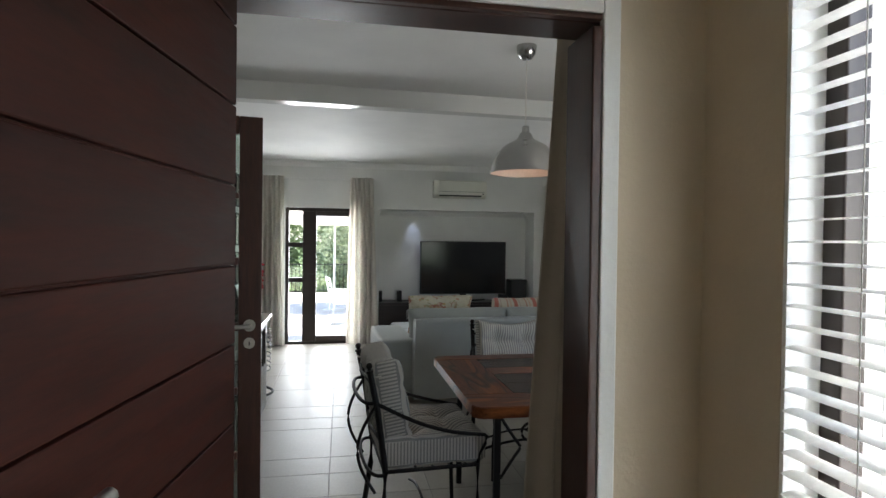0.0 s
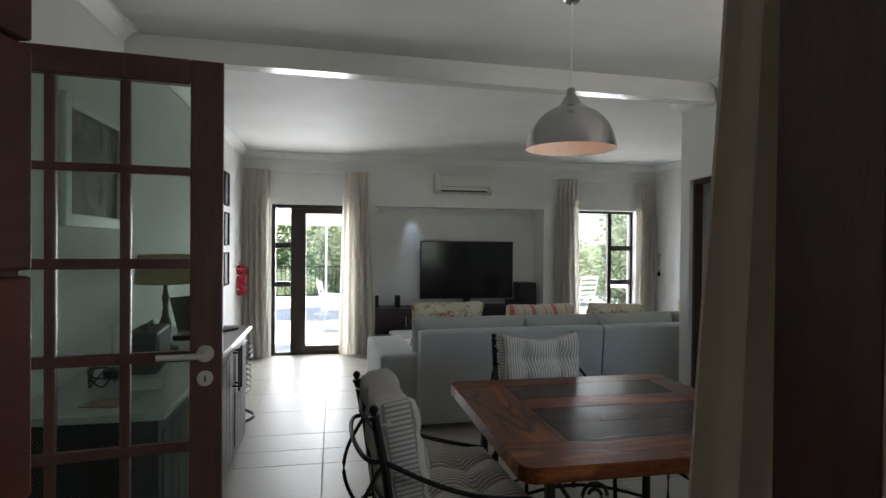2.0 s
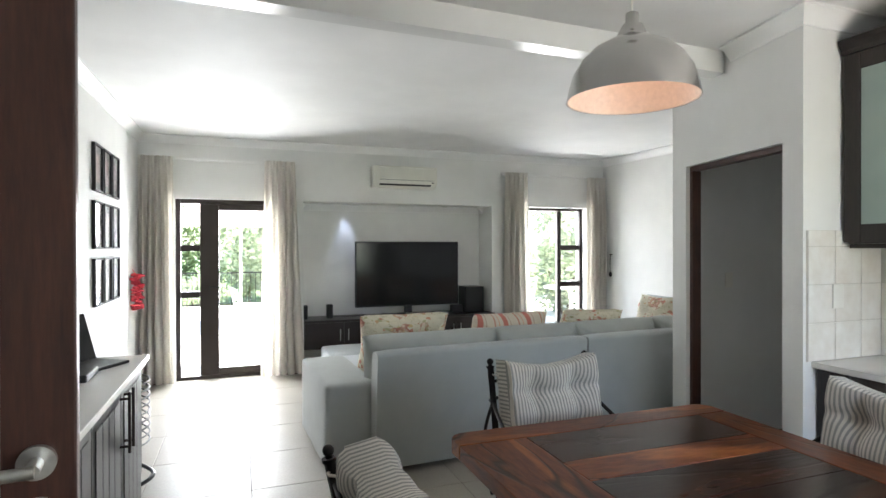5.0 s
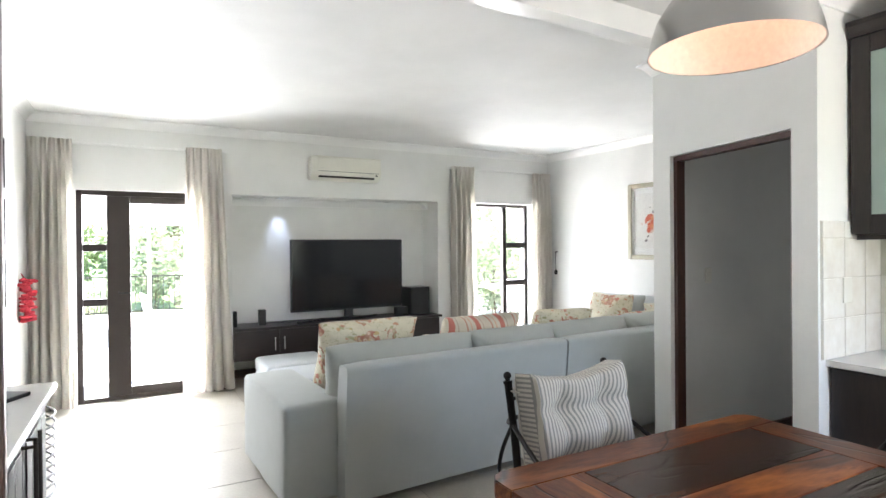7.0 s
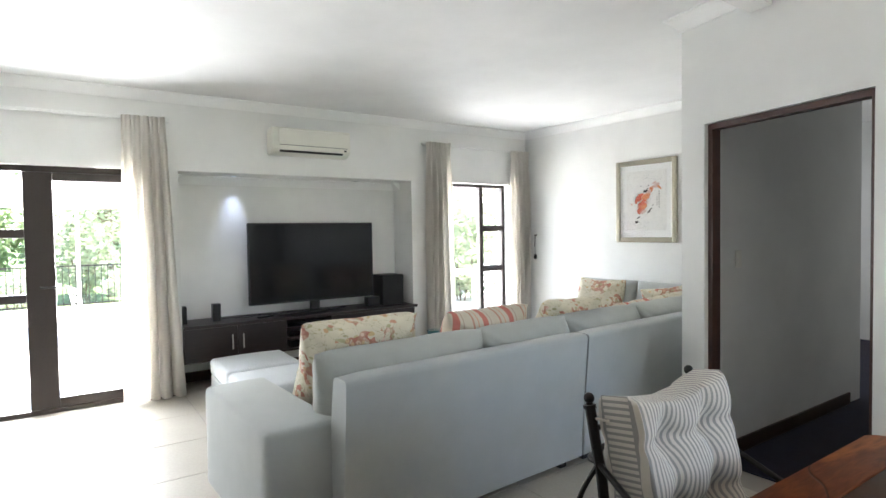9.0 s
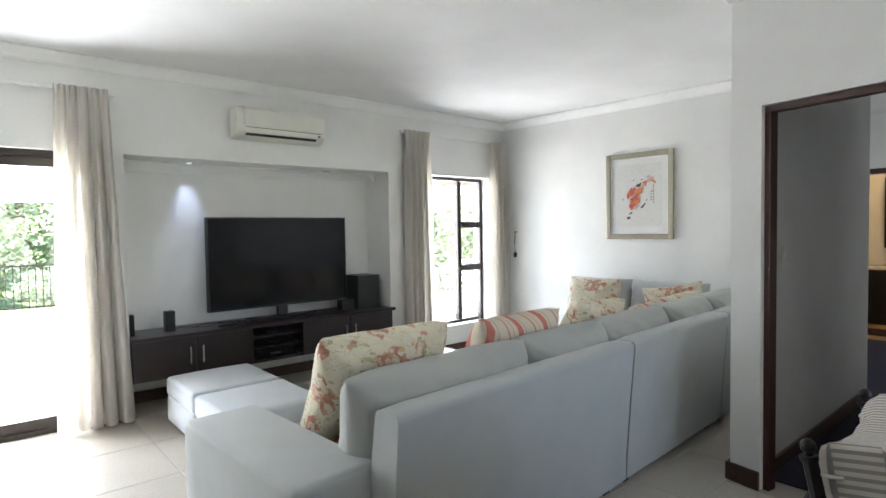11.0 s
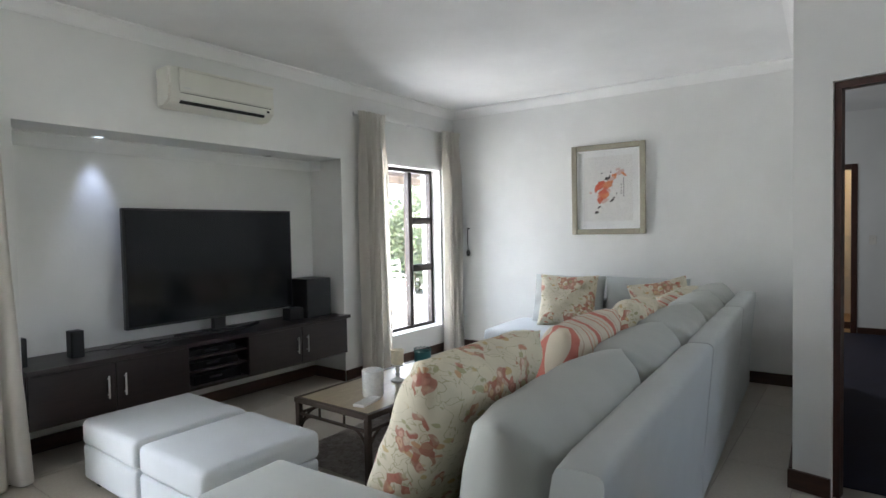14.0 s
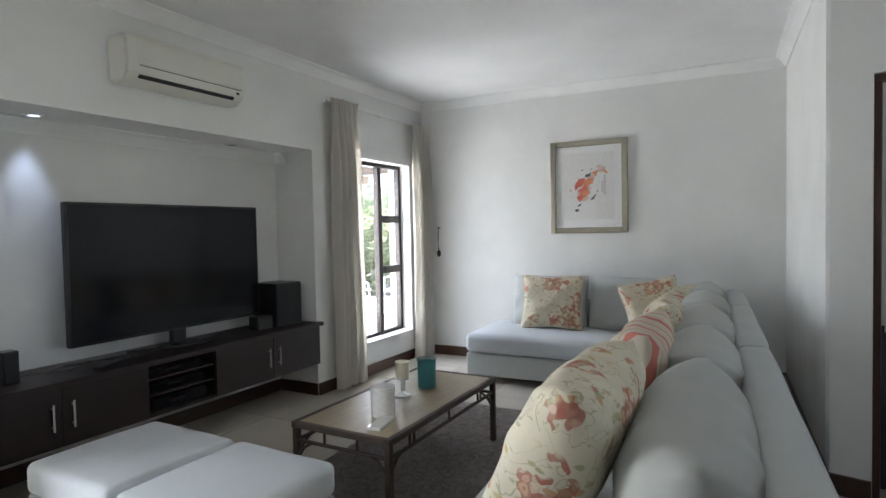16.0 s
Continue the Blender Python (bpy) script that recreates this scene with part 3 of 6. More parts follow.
# floor slab; its tiles come last
floor = struct("floor", solid([(W, 3.6, -2.2, 3.725, -0.12, -0.004), (W, ES + 0.03, 3.725, OUT, -0.12, -0.004), (0.84, 3.31, OUT, 8.88, -0.12, -0.004)]), GROUT, "pale beige floor tiles with thin grey joints", "floor")
struct("floor_bedroom", solid([(3.30, 8.3, 3.86, 4.79, -0.001, 0.008), (5.40, 8.3, 4.79, 6.65, -0.001, 0.008)]), CARPET, "dark navy carpet", "carpet")
struct("floor_bedroom_slab", solid([(ES + 0.04, 10.2, 2.4, 6.8, -0.12, -0.004), (3.61, 10.2, 2.4, 3.72, -0.12, -0.004)]), GROUT, "plain screed under the bedroom carpet", "floor")


# ---- entrance doorway ----
bm = solid([(-0.10, -0.045, 1.24, 1.31, 0, 2.10), (0.866, 0.892, 1.20, 1.36, 0, 2.10), (0.8921, 0.914, 1.2245, 1.36, 0, 2.10), (-0.10, 0.914, 1.2245, 1.35, 2.115, 2.16), (-0.10, 0.892, 1.20, 1.2244, 2.115, 2.13)], 0.004)
struct("door_frame_entrance", bm, FRAMEW, "dark mahogany entrance door frame", "door frame")
struct("trim_entrance", solid([(0.893, 0.938, 1.196, 1.2235, 0, 2.19), (-0.12, 0.8929, 1.197, 1.2235, 2.131, 2.19)], 0.004), WALL, "white plaster edge round the door frame", "trim")


def handle(parent, x, y, z, out, side):
    """A lever on a round rose and a keyhole plate; out: +1/-1 along y; side: +1/-1 along x."""
    bm = bmesh.new()
    rod(bm, (x, y, z), (x, y + out * 0.012, z), 0.028, None, 24)
    rod(bm, (x, y + out * 0.010, z), (x, y + out * 0.052, z), 0.011)
    tube(bm, [(x - side * 0.004, y + out * 0.052, z), (x + side * 0.05, y + out * 0.054, z), (x + side * 0.145, y + out * 0.050, z)], 0.010, 10)
    h = part("door_handle", bm, STEEL, parent, "brushed steel lever handle", True)
    bm = bmesh.new()
    rod(bm, (x, y, z - 0.085), (x, y + out * 0.008, z - 0.085), 0.026, None, 24)
    k = part("keyhole_plate", bm, STEEL, parent, "round brushed steel keyhole plate", True)
    part("keyhole", solid([(x - 0.003, x + 0.003, y + out * 0.0075 - 0.001, y + out * 0.0075 + 0.002, z - 0.096, z - 0.076)]), BLACKP, k)


# solid plank door, swung out into the hall; local x runs from the hinge to the free edge
ang = math.atan2(-0.989, -0.146)
door = thing("door_1", Matrix.Translation((0.030, 1.15, 0)) @ Matrix.Rotation(ang, 4, "Z"), "open reddish-brown wooden entrance door with horizontal planks", "door", "", "structure")
zs = [0.01] + [0.195 + 0.165 * k for k in range(12)] + [2.11]
part("core", solid([(0.002, 0.838, -0.013, 0.013, 0.012, 2.108)]), DOORWOOD, door)
for z0, z1 in zip(zs, zs[1:]):
    part("plank", solid([(0, 0.84, -0.022, 0.022, z0 + 0.002, z1 - 0.002)], 0.003), DOORWOOD, door)
handle(door, 0.70, 0.022, 1.285, 1, -1)

# glazed leaf
lx0, lx1 = 0.0, 0.815
leaf = thing("door_2", Matrix.Translation((-0.918, 2.64, 0)) @ Matrix.Rotation(radians(7.5), 4, "Z"), "open dark mahogany door with small glass panes", "door", "", "structure")
SW, PW, MW = 0.105, 0.180, 0.0325
rows = [(1.79, 2.07), (1.48, 1.762), (1.165, 1.444), (0.855, 1.128), (0.545, 0.82), (0.235, 0.51)]
part("stile", solid([(0, SW, -0.02, 0.02, 0.01, 2.155)], 0.004), FRAMEW, leaf)
part("stile", solid([(lx1 - SW, lx1, -0.02, 0.02, 0.01, 2.155)], 0.004), FRAMEW, leaf)
part("rail", solid([(SW + 0.001, lx1 - SW - 0.001, -0.02, 0.02, 2.07, 2.155)], 0.004), FRAMEW, leaf)
part("rail", solid([(SW + 0.001, lx1 - SW - 0.001, -0.02, 0.02, 0.01, 0.235)], 0.004), FRAMEW, leaf)
for (a0, a1), (b0, b1) in zip(rows, rows[1:]):
    part("muntin", solid([(SW + 0.001, lx1 - SW - 0.001, -0.015, 0.015, b1, a0)], 0.004), FRAMEW, leaf)
for k in (0, 1):
    x = SW + PW * (k + 1) + MW * k
    part("muntin", solid([(x, x + MW, -0.0135, 0.0135, 0.236, 2.069)], 0.004), FRAMEW, leaf)
for r0, r1 in rows:
    for k in range(3):
        x = SW + k * (PW + MW)
        p = part("pane", solid([(x + 0.001, x + PW - 0.001, -0.002, 0.002, r0 + 0.001, r1 - 0.001)]), LEAFGLASS, leaf)
        p.visible_shadow = False
handle(leaf, lx1 - 0.055, -0.02, 1.155, -1, -1)
struct("door_jamb_west", solid([(W + 0.001, W + 0.03, 2.57, 2.618, 0, 2.19), (W + 0.001, W + 0.03, 1.72, 1.78, 0, 2.19), (W + 0.001, W + 0.03, 1.78, 2.57, 2.16, 2.19)], 0.003), FRAMEW, "dark mahogany door jamb", "door frame")

# passage door frame, with a coat of brown paint on steel
bm = bmesh.new()
wallstrip(bm, DL, DL + AB * 0.03, 0, 2.035, 0.095, -0.03)
wallstrip(bm, DR - AB * 0.03, DR, 0, 2.035, 0.095, -0.03)
wallstrip(bm, DL, DR, 2.036, 2.069, 0.095, -0.03)
struct("door_frame_passage", bm, FRAMEW, "dark brown wooden door frame to the passage", "door frame")
part_sw = thing("light_switch", pose(3.535, 4.788, 1.257), "white plastic light switch on the passage wall", "switch")
part("plate", solid([(-0.035, 0.035, -0.008, 0, -0.055, 0.055)], 0.003), WHITEP, part_sw)
part("rocker", solid([(-0.012, 0.012, -0.013, -0.0081, -0.02, 0.02)], 0.002), WHITEP, part_sw)


# ---- openings in the north wall ----
def bar(bm, *a):
    return box(bm, *a, 0.004)


sd = thing("door_3", pose(0, 8.56, 0), "dark bronze aluminium glazed patio door, closed", "door", "", "structure")
bm = bmesh.new()
for b in [(-0.55, -0.50, -0.04, 0.04, 0.0, 2.05), (0.45, 0.50, -0.04, 0.04, 0, 2.05), (-0.499, 0.449, -0.04, 0.04, 2.0, 2.05), (-0.499, 0.449, -0.04, 0.04, 0, 0.04)]:
    bar(bm, *b)
part("door_frame", bm, BRONZE, sd)
bm = bmesh.new()
for b in [(-0.30, -0.10, -0.03, 0.03, 0.041, 1.999)]:
    bar(bm, *b)
part("mullion", bm, BRONZE, sd)
for z in (0.93, 1.46):
    part("transom", solid([(-0.499, -0.301, -0.03, 0.03, z, z + 0.07)], 0.004), BRONZE, sd)
part("door_rail", solid([(-0.099, 0.449, -0.03, 0.03, 0.041, 0.12)], 0.004), BRONZE, sd)
part("door_rail", solid([(-0.099, 0.449, -0.03, 0.03, 1.93, 1.999)], 0.004), BRONZE, sd)
for b in [(-0.499, -0.301, 0.041, 0.929), (-0.499, -0.301, 1.001, 1.459), (-0.499, -0.301, 1.531, 1.999), (-0.099, 0.449, 0.121, 1.929)]:
    p = part("pane", solid([(b[0], b[1], -0.003, 0.003, b[2], b[3])]), CLEAR, sd)
    p.visible_shadow = False
bm = bmesh.new()
rod(bm, (-0.2, -0.03, 1.05), (-0.2, -0.07, 1.05), 0.009)
rod(bm, (-0.2, -0.07, 1.05), (-0.09, -0.07, 1.05), 0.009)
part("door_handle", bm, BLACKP, sd, "black lever handle", True)

wi = thing("window_1", pose(0, 8.60, 0), "dark bronze aluminium window with side-hung panes", "window", "", "structure")
bm = bmesh.new()
for b in [(3.80, 3.84, -0.03, 0.03, 0.30, 2.05), (4.76, 4.80, -0.03, 0.03, 0.30, 2.05), (3.841, 4.759, -0.03, 0.03, 2.01, 2.05), (3.841, 4.759, -0.03, 0.03, 0.30, 0.345)]:
    bar(bm, *b)
part("window_frame", bm, BRONZE, wi)
part("mullion", solid([(4.39, 4.45, -0.03, 0.03, 0.346, 2.009)], 0.004), BRONZE, wi)
for z in (0.93, 1.45):
    part("transom", solid([(4.451, 4.759, -0.03, 0.03, z, z + 0.075)], 0.004), BRONZE, wi)
    part("window_stay", solid([(4.50, 4.60, -0.045, -0.031, z + 0.045, z + 0.06)], 0.003), BLACKP, wi)
for b in [(3.841, 4.389, 0.346, 2.009), (4.451, 4.759, 0.346, 0.929), (4.451, 4.759, 1.006, 1.449), (4.451, 4.759, 1.526, 2.009)]:
    p = part("pane", solid([(b[0], b[1], -0.003, 0.003, b[2], b[3])]), CLEAR, wi)
    p.visible_shadow = False
part("window_sill", solid([(3.80, 4.80, -0.16, -0.031, 0.301, 0.315)], 0.004), WHITEM, wi)



# ---- curtains ----
def drape(name, x0, x1, y, z0, z1, folds, label, head=0.14, amp=0.052, seed=0, flare=0.06, along="x", swing=0.0, cloth=CURTAIN):
    """A pleated curtain between x0 and x1, gathered in a stitched heading and flaring to the hem."""
    bm = bmesh.new()
    nz, nx = 34, folds * 18
    cols = []
    for i in range(nx + 1):
        u = i / nx
        col = []
        for j in range(nz + 1):
            v = j / nz
            z = z0 + (z1 - z0) * v
            d = (z1 - z) / (z1 - z0)
            ph = 2 * math.pi * folds * u + 0.8 * math.sin(5.1 * u + seed) * d + 0.5 * math.sin(4 * d + 9 * u + seed) * d
            fall = z1 - head - z
            deep = 0.30 + 0.45 * (-fall / head) ** 1.5 if fall < 0 else 0.30 + 0.8 * min(1, fall / 0.35)
            a = amp * deep * (0.75 + 0.5 * noise.noise(Vector((u * 7, d * 1.2, seed))))
            mid = (x0 + x1) / 2
            x = mid + (x0 + (x1 - x0) * u - mid) * (1 + flare * d) + 0.012 * math.cos(ph) * d + swing * d * d
            wave = math.copysign(abs(math.sin(ph)) ** 0.75, math.sin(ph))
            yy = y + a * wave + 0.1 * a * math.sin(2 * ph + seed) + 0.01 * noise.noise(Vector((u * 4, z * 2, seed)))
            col.append(bm.verts.new((x, yy, z) if along == "x" else (yy, x, z)))
        cols.append(col)
    for a, b in zip(cols, cols[1:]):
        for j in range(nz):
            bm.faces.new((a[j], b[j], b[j + 1], a[j + 1]))
    bmesh.ops.solidify(bm, geom=bm.faces[:], thickness=0.004)
    root = thing(name, Matrix.Identity(4), label, "curtain", "lounge curtains")
    part("drop", bm, cloth, root, "", True)
    bm = bmesh.new()
    k = folds
    for i in range(k):
        x = x0 + (x1 - x0) * (i + 0.25) / k
        box(bm, *((x - 0.006, x + 0.006, y - 0.026, y - 0.014) if along == "x" else (y - 0.026, y - 0.014, x - 0.006, x + 0.006)), z1 - head, z1 - 0.004, 0.004)
    part("heading_pleats", bm, cloth, root)
    return root


LBL = "floor-length cream linen curtain with a pencil-pleat heading"
drape("curtain", W + 0.02, -0.56, N - 0.10, 0.02, 2.50, 5, LBL, seed=1, flare=0.05)
drape("curtain", 0.40, 0.735, N - 0.10, 0.02, 2.50, 5, LBL, seed=4, flare=0.48, swing=0.015)
drape("curtain", 3.46, 3.80, N - 0.10, 0.02, 2.50, 5, LBL, seed=7, flare=0.12)
drape("curtain", 4.74, 5.05, N - 0.10, 0.02, 2.48, 5, LBL, seed=9, flare=0.10)
drape("curtain", 0.900, 1.30, 1.462, 0.02, 2.50, 7, "heavy beige linen curtain hanging beside the entrance door", seed=12, flare=0.85, amp=0.022, cloth=fabric("beige_lined_curtain", (0.50, 0.45, 0.38), 300, 0.06))
for x0, x1 in ((W + 0.01, 0.78), (3.42, 5.08)):
    root = thing("curtain_rail", pose(0, 0, 0), "slim white curtain rail above an opening", "curtain rail", "curtain rails")
    part("rail", solid([(x0, x1, N - 0.075, N - 0.055, 2.465, 2.49)], 0.003), WHITEM, root)
    for x in (x0 + 0.06, (x0 + x1) / 2, x1 - 0.06):
        part("bracket", solid([(x - 0.01, x + 0.01, N - 0.06, N - 0.001, 2.47, 2.485)]), WHITEM, root)
for x, z in ((5.085, 1.14), ):
    root = thing("curtain_tieback", pose(x, 8.26, z), "dark cord tieback hanging from a wall hook", "tieback")
    bm = bmesh.new()
    rod(bm, (0.012, 0, 0.25), (-0.03, 0, 0.25), 0.008)
    part("hook", bm, BRONZE, root)
    bm = bmesh.new()
    tube(bm, [(-0.02, 0, 0.25), (-0.022, 0.008, 0.12), (-0.02, 0, 0.0)], 0.005)
    ball(bm, (-0.02, 0, -0.03), 0.028, 0.8, 0.8, 1.3)
    part("cord", bm, LEATHERBLACK, root, "", True)

# ---- air conditioner ----
ac = thing("air_conditioner", pose(2.065, N - 0.001, 2.24), "cream wall-mounted split air conditioner above the television recess", "air conditioner")
ACP = plain("aged_cream_plastic", (0.72, 0.705, 0.63), 0.38, 0, 0, 2, 0.0)
bm = bmesh.new()
prof = [(0, 0), (-0.10, 0.0), (-0.165, 0.045), (-0.175, 0.10), (-0.17, 0.235), (-0.15, 0.262), (0, 0.262)]
a = [bm.verts.new((-0.41, y, z)) for y, z in prof]
b = [bm.verts.new((0.41, y, z)) for y, z in prof]
bm.faces.new(a)
bm.faces.new(b[::-1])
for i in range(len(prof)):
    j = (i + 1) % len(prof)
    bm.faces.new((a[i], b[i], b[j], a[j]))
bmesh.ops.recalc_face_normals(bm, faces=bm.faces[:])
bmesh.ops.bevel(bm, geom=bm.edges[:], offset=0.010, segments=3, affect="EDGES")
part("body", bm, ACP, ac, "", True)
part("front_panel", solid([(-0.345, 0.385, -0.184, -0.1745, 0.098, 0.238)], 0.004), ACP, ac)
part("panel_lip", solid([(-0.345, 0.40, -0.188, -0.166, 0.2385, 0.2585)], 0.005), ACP, ac)
part("panel_seam", solid([(-0.335, 0.375, -0.176, -0.1700, 0.0895, 0.0935)]), LEATHERBLACK, ac, "dark gap under the front panel")
bm = bmesh.new()
box(bm, -0.33, 0.33, -0.012, 0.012, -0.006, 0.006, 0.003)
bmesh.ops.transform(bm, matrix=Matrix.Translation((0, -0.150, 0.034)) @ Matrix.Rotation(radians(-38), 4, "X"), verts=bm.verts[:])
part("louvre", bm, LEATHERBLACK, ac, "dark outlet slot")
part("flap", solid([(-0.34, 0.34, -0.168, -0.150, 0.048, 0.055)], 0.002), ACP, ac)
for k in range(4):
    part("grille_slat", solid([(-0.36, 0.36, -0.14 + k * 0.03, -0.128 + k * 0.03, 0.2625, 0.267)]), ACP, ac)
part("badge", solid([(-0.315, -0.265, -0.1852, -0.184, 0.122, 0.128)]), STEEL, ac)
part("indicator", solid([(0.34, 0.365, -0.172, -0.166, 0.06, 0.075)], 0.002), LEATHERBLACK, ac)

# ---- television recess ----
for x, on in ((1.40, True), (2.74, False)):
    d = thing("downlight", pose(x, 8.74, 2.049), "small recessed downlight, lit cool white" if on else "small recessed downlight, switched off", "downlight", "recess downlights")
    bm = bmesh.new()
    lathe(bm, [(0.030, -0.004), (0.048, -0.006), (0.050, 0.0), (0.030, 0.0)], (0, 0, 0), 24, False)
    part("ring", bm, STEEL, d, "", True)
    bm = bmesh.new()
    rod(bm, (0, 0, -0.003), (0, 0, 0.0), 0.029, None, 20)
    part("lens", bm, glow("led_lens", (0.75, 0.85, 1.0), 0.35) if on else BLACKP, d)
lamp("recess_spot", "SPOT", look((1.40, 8.79, 2.036), (1.43, 8.88, 1.2)), 3.0, (0.58, 0.70, 1.0), cone=52, radius=0.04)

tvm = pose(2.212, 8.70, 0.62, 0, 0, 0.3)
tv = thing("television", tvm, "large black flat-screen television, switched off, on the console", "television")
part("bezel", solid([(-0.705, 0.705, -0.012, 0.035, 0.108, 0.955)], 0.008), BLACKP, tv)
part("screen", solid([(-0.69, 0.69, -0.0155, -0.0125, 0.127, 0.940)], 0.001), SCREEN, tv, "glossy dark screen")
bm = solid([(-0.05, 0.05, -0.005, 0.045, 0.02, 0.14)], 0.006)
part("neck", bm, BLACKP, tv)
bm = bmesh.new()
tube(bm, curve(lambda t: (-0.36 + 0.72 * t, -0.14 * math.cos((t - 0.5) * math.pi * 1.0) + 0.02, 0.012), 18), 0.013, 8)
box(bm, -0.05, 0.05, -0.10, 0.05, 0.001, 0.02, 0.004)
part("stand", bm, BLACKP, tv, "", True)

con = thing("media_console", pose(0, 0, 0), "dark espresso wood media console built across the recess", "console")
CF = 8.42
part("top", solid([(0.842, 3.335, CF - 0.02, 8.875, 0.592, 0.622)], 0.003), CONSOLE, con)
part("carcass", solid([(0.845, 1.80, CF + 0.02, 8.87, 0.271, 0.591), (2.28, 3.308, CF + 0.02, 8.87, 0.271, 0.591), (1.80, 2.28, 8.80, 8.87, 0.271, 0.591), (1.80, 2.28, CF + 0.02, 8.80, 0.271, 0.291)]), CONSOLE, con)
for x0, x1, hx in ((0.85, 1.318, 1.27), (1.322, 1.80, 1.37), (2.28, 2.788, 2.74), (2.792, 3.305, 2.84)):
    p = part("door", solid([(x0, x1, CF, CF + 0.019, 0.275, 0.588)], 0.003), CONSOLE, con)
    bm = bmesh.new()
    rod(bm, (hx, CF - 0.022, 0.37), (hx, CF - 0.022, 0.51), 0.0055)
    for z in (0.39, 0.49):
        rod(bm, (hx, CF, z), (hx, CF - 0.022, z), 0.004)
    part("handle", bm, STEEL, p, "slim brushed steel bar handle", True)
for z in (0.39, 0.49):
    part("shelf", solid([(1.802, 2.278, CF + 0.03, 8.79, z, z + 0.014)], 0.002), CONSOLE, con)
for x0, x1, z0, h, nm in ((1.84, 2.22, 0.405, 0.055, "satellite decoder"), (1.83, 2.20, 0.505, 0.045, "disc player"), (1.86, 2.24, 0.292, 0.07, "amplifier")):
    d = thing("media_player", pose(0, 0, 0), "black %s on a console shelf" % nm, "electronics", "media players")
    part("case", solid([(x0, x1, CF + 0.06, 8.76, z0, z0 + h)], 0.003), BLACKP, d)
    part("fascia", solid([(x0 + 0.002, x1 - 0.002, CF + 0.055, CF + 0.0595, z0 + 0.002, z0 + h - 0.002)], 0.001), SCREEN, d)
    part("display", solid([(x0 + 0.12, x0 + 0.22, CF + 0.053, CF + 0.0545, z0 + h * 0.45, z0 + h * 0.7)]), SMOKED, d)
root = thing("cable_cluster", pose(0, 0, 0), "loose black cables lying across the console top", "cables")
for k in range(5):
    r = random.Random(k)
    x = 1.35 + 0.12 * k
    part("cable", tube(bmesh.new(), curve(lambda t: (x + 0.55 * t, 8.62 + 0.07 * math.sin(5 * t + k) + 0.02 * k, 0.627 + 0.012 * abs(math.sin(9 * t + k)) ), 22), 0.0032, 6), BLACKP, root, "", True)
part("cable", tube(bmesh.new(), curve(lambda t: (1.22 + 0.30 * t, 8.66 + 0.05 * math.sin(6 * t), 0.628), 12), 0.003, 6), BLACKP, root, "", True)


def speaker(x, y, w, d, h, label):
    s = thing("loudspeaker", pose(x, y, 0.6225), label, "loudspeaker", "console loudspeakers")
    part("cabinet", solid([(-w / 2, w / 2, -d / 2, d / 2, 0, h)], 0.005), BLACKP, s)
    part("grille", solid([(-w / 2 + 0.006, w / 2 - 0.006, -d / 2 - 0.006, -d / 2 - 0.0005, 0.008, h - 0.008)], 0.003), LEATHERBLACK, s, "black cloth grille")
    return s


speaker(3.10, 8.68, 0.27, 0.26, 0.345, "black subwoofer box beside the television")
speaker(1.17, 8.62, 0.075, 0.08, 0.17, "small black satellite loudspeaker")
speaker(2.86, 8.62, 0.15, 0.10, 0.105, "low black centre loudspeaker")
speaker(0.875, 8.60, 0.05, 0.07, 0.17, "small black satellite loudspeaker")
rem = thing("remote_control", pose(1.62, 8.52, 0.623, 0, 0, 20), "black remote control lying on the console", "remote control")
part("body", solid([(-0.09, 0.09, -0.022, 0.022, 0, 0.018)], 0.006), BLACKP, rem)

# ---- pictures ----
art = thing("framed_print", pose(5.176, 6.65, 1.752, 0, 0, 93), "champagne-framed print of red and orange brushwork on white", "picture")
w, h = 0.365, 0.445
bm = bmesh.new()
for b in ((-w, -w + 0.055, -0.0, 0.035, -h, h), (w - 0.055, w, 0, 0.035, -h, h), (-w + 0.055, w - 0.055, 0.001, 0.034, h - 0.055, h), (-w + 0.055, w - 0.055, 0.001, 0.034, -h, -h + 0.055)):
    box(bm, b[0], b[1], b[2], b[3], b[4], b[5], 0.010, 3)
part("frame", bm, SILVERF, art)
bm = bmesh.new()
for b in ((-w + 0.056, -w + 0.068, h), (w - 0.068, w - 0.056, h)):
    box(bm, b[0], b[1], 0.004, 0.022, -h + 0.056, h - 0.056, 0.002)
for z0 in (h - 0.068, -h + 0.056):
    box(bm, -w + 0.069, w - 0.069, 0.004, 0.022, z0, z0 + 0.012, 0.002)
part("inner_fillet", bm, WHITEM, art, "pale inner fillet")
part("mount", solid([(-w + 0.05, w - 0.05, 0.003, 0.008, -h + 0.05, h - 0.05)]), PAPER, art, "white mount")
part("paper", solid([(-w + 0.125, w - 0.125, 0.009, 0.0105, -h + 0.13, h - 0.12)]), plain("rice_paper", (0.70, 0.69, 0.66), 0.8), art)
INK = [plain("coral_ink", (0.55, 0.10, 0.05), 0.8), plain("orange_ink", (0.62, 0.22, 0.09), 0.8), plain("dark_ink", (0.05, 0.04, 0.04), 0.8), plain("pale_ink", (0.60, 0.42, 0.36), 0.8)]
rr = random.Random(5)


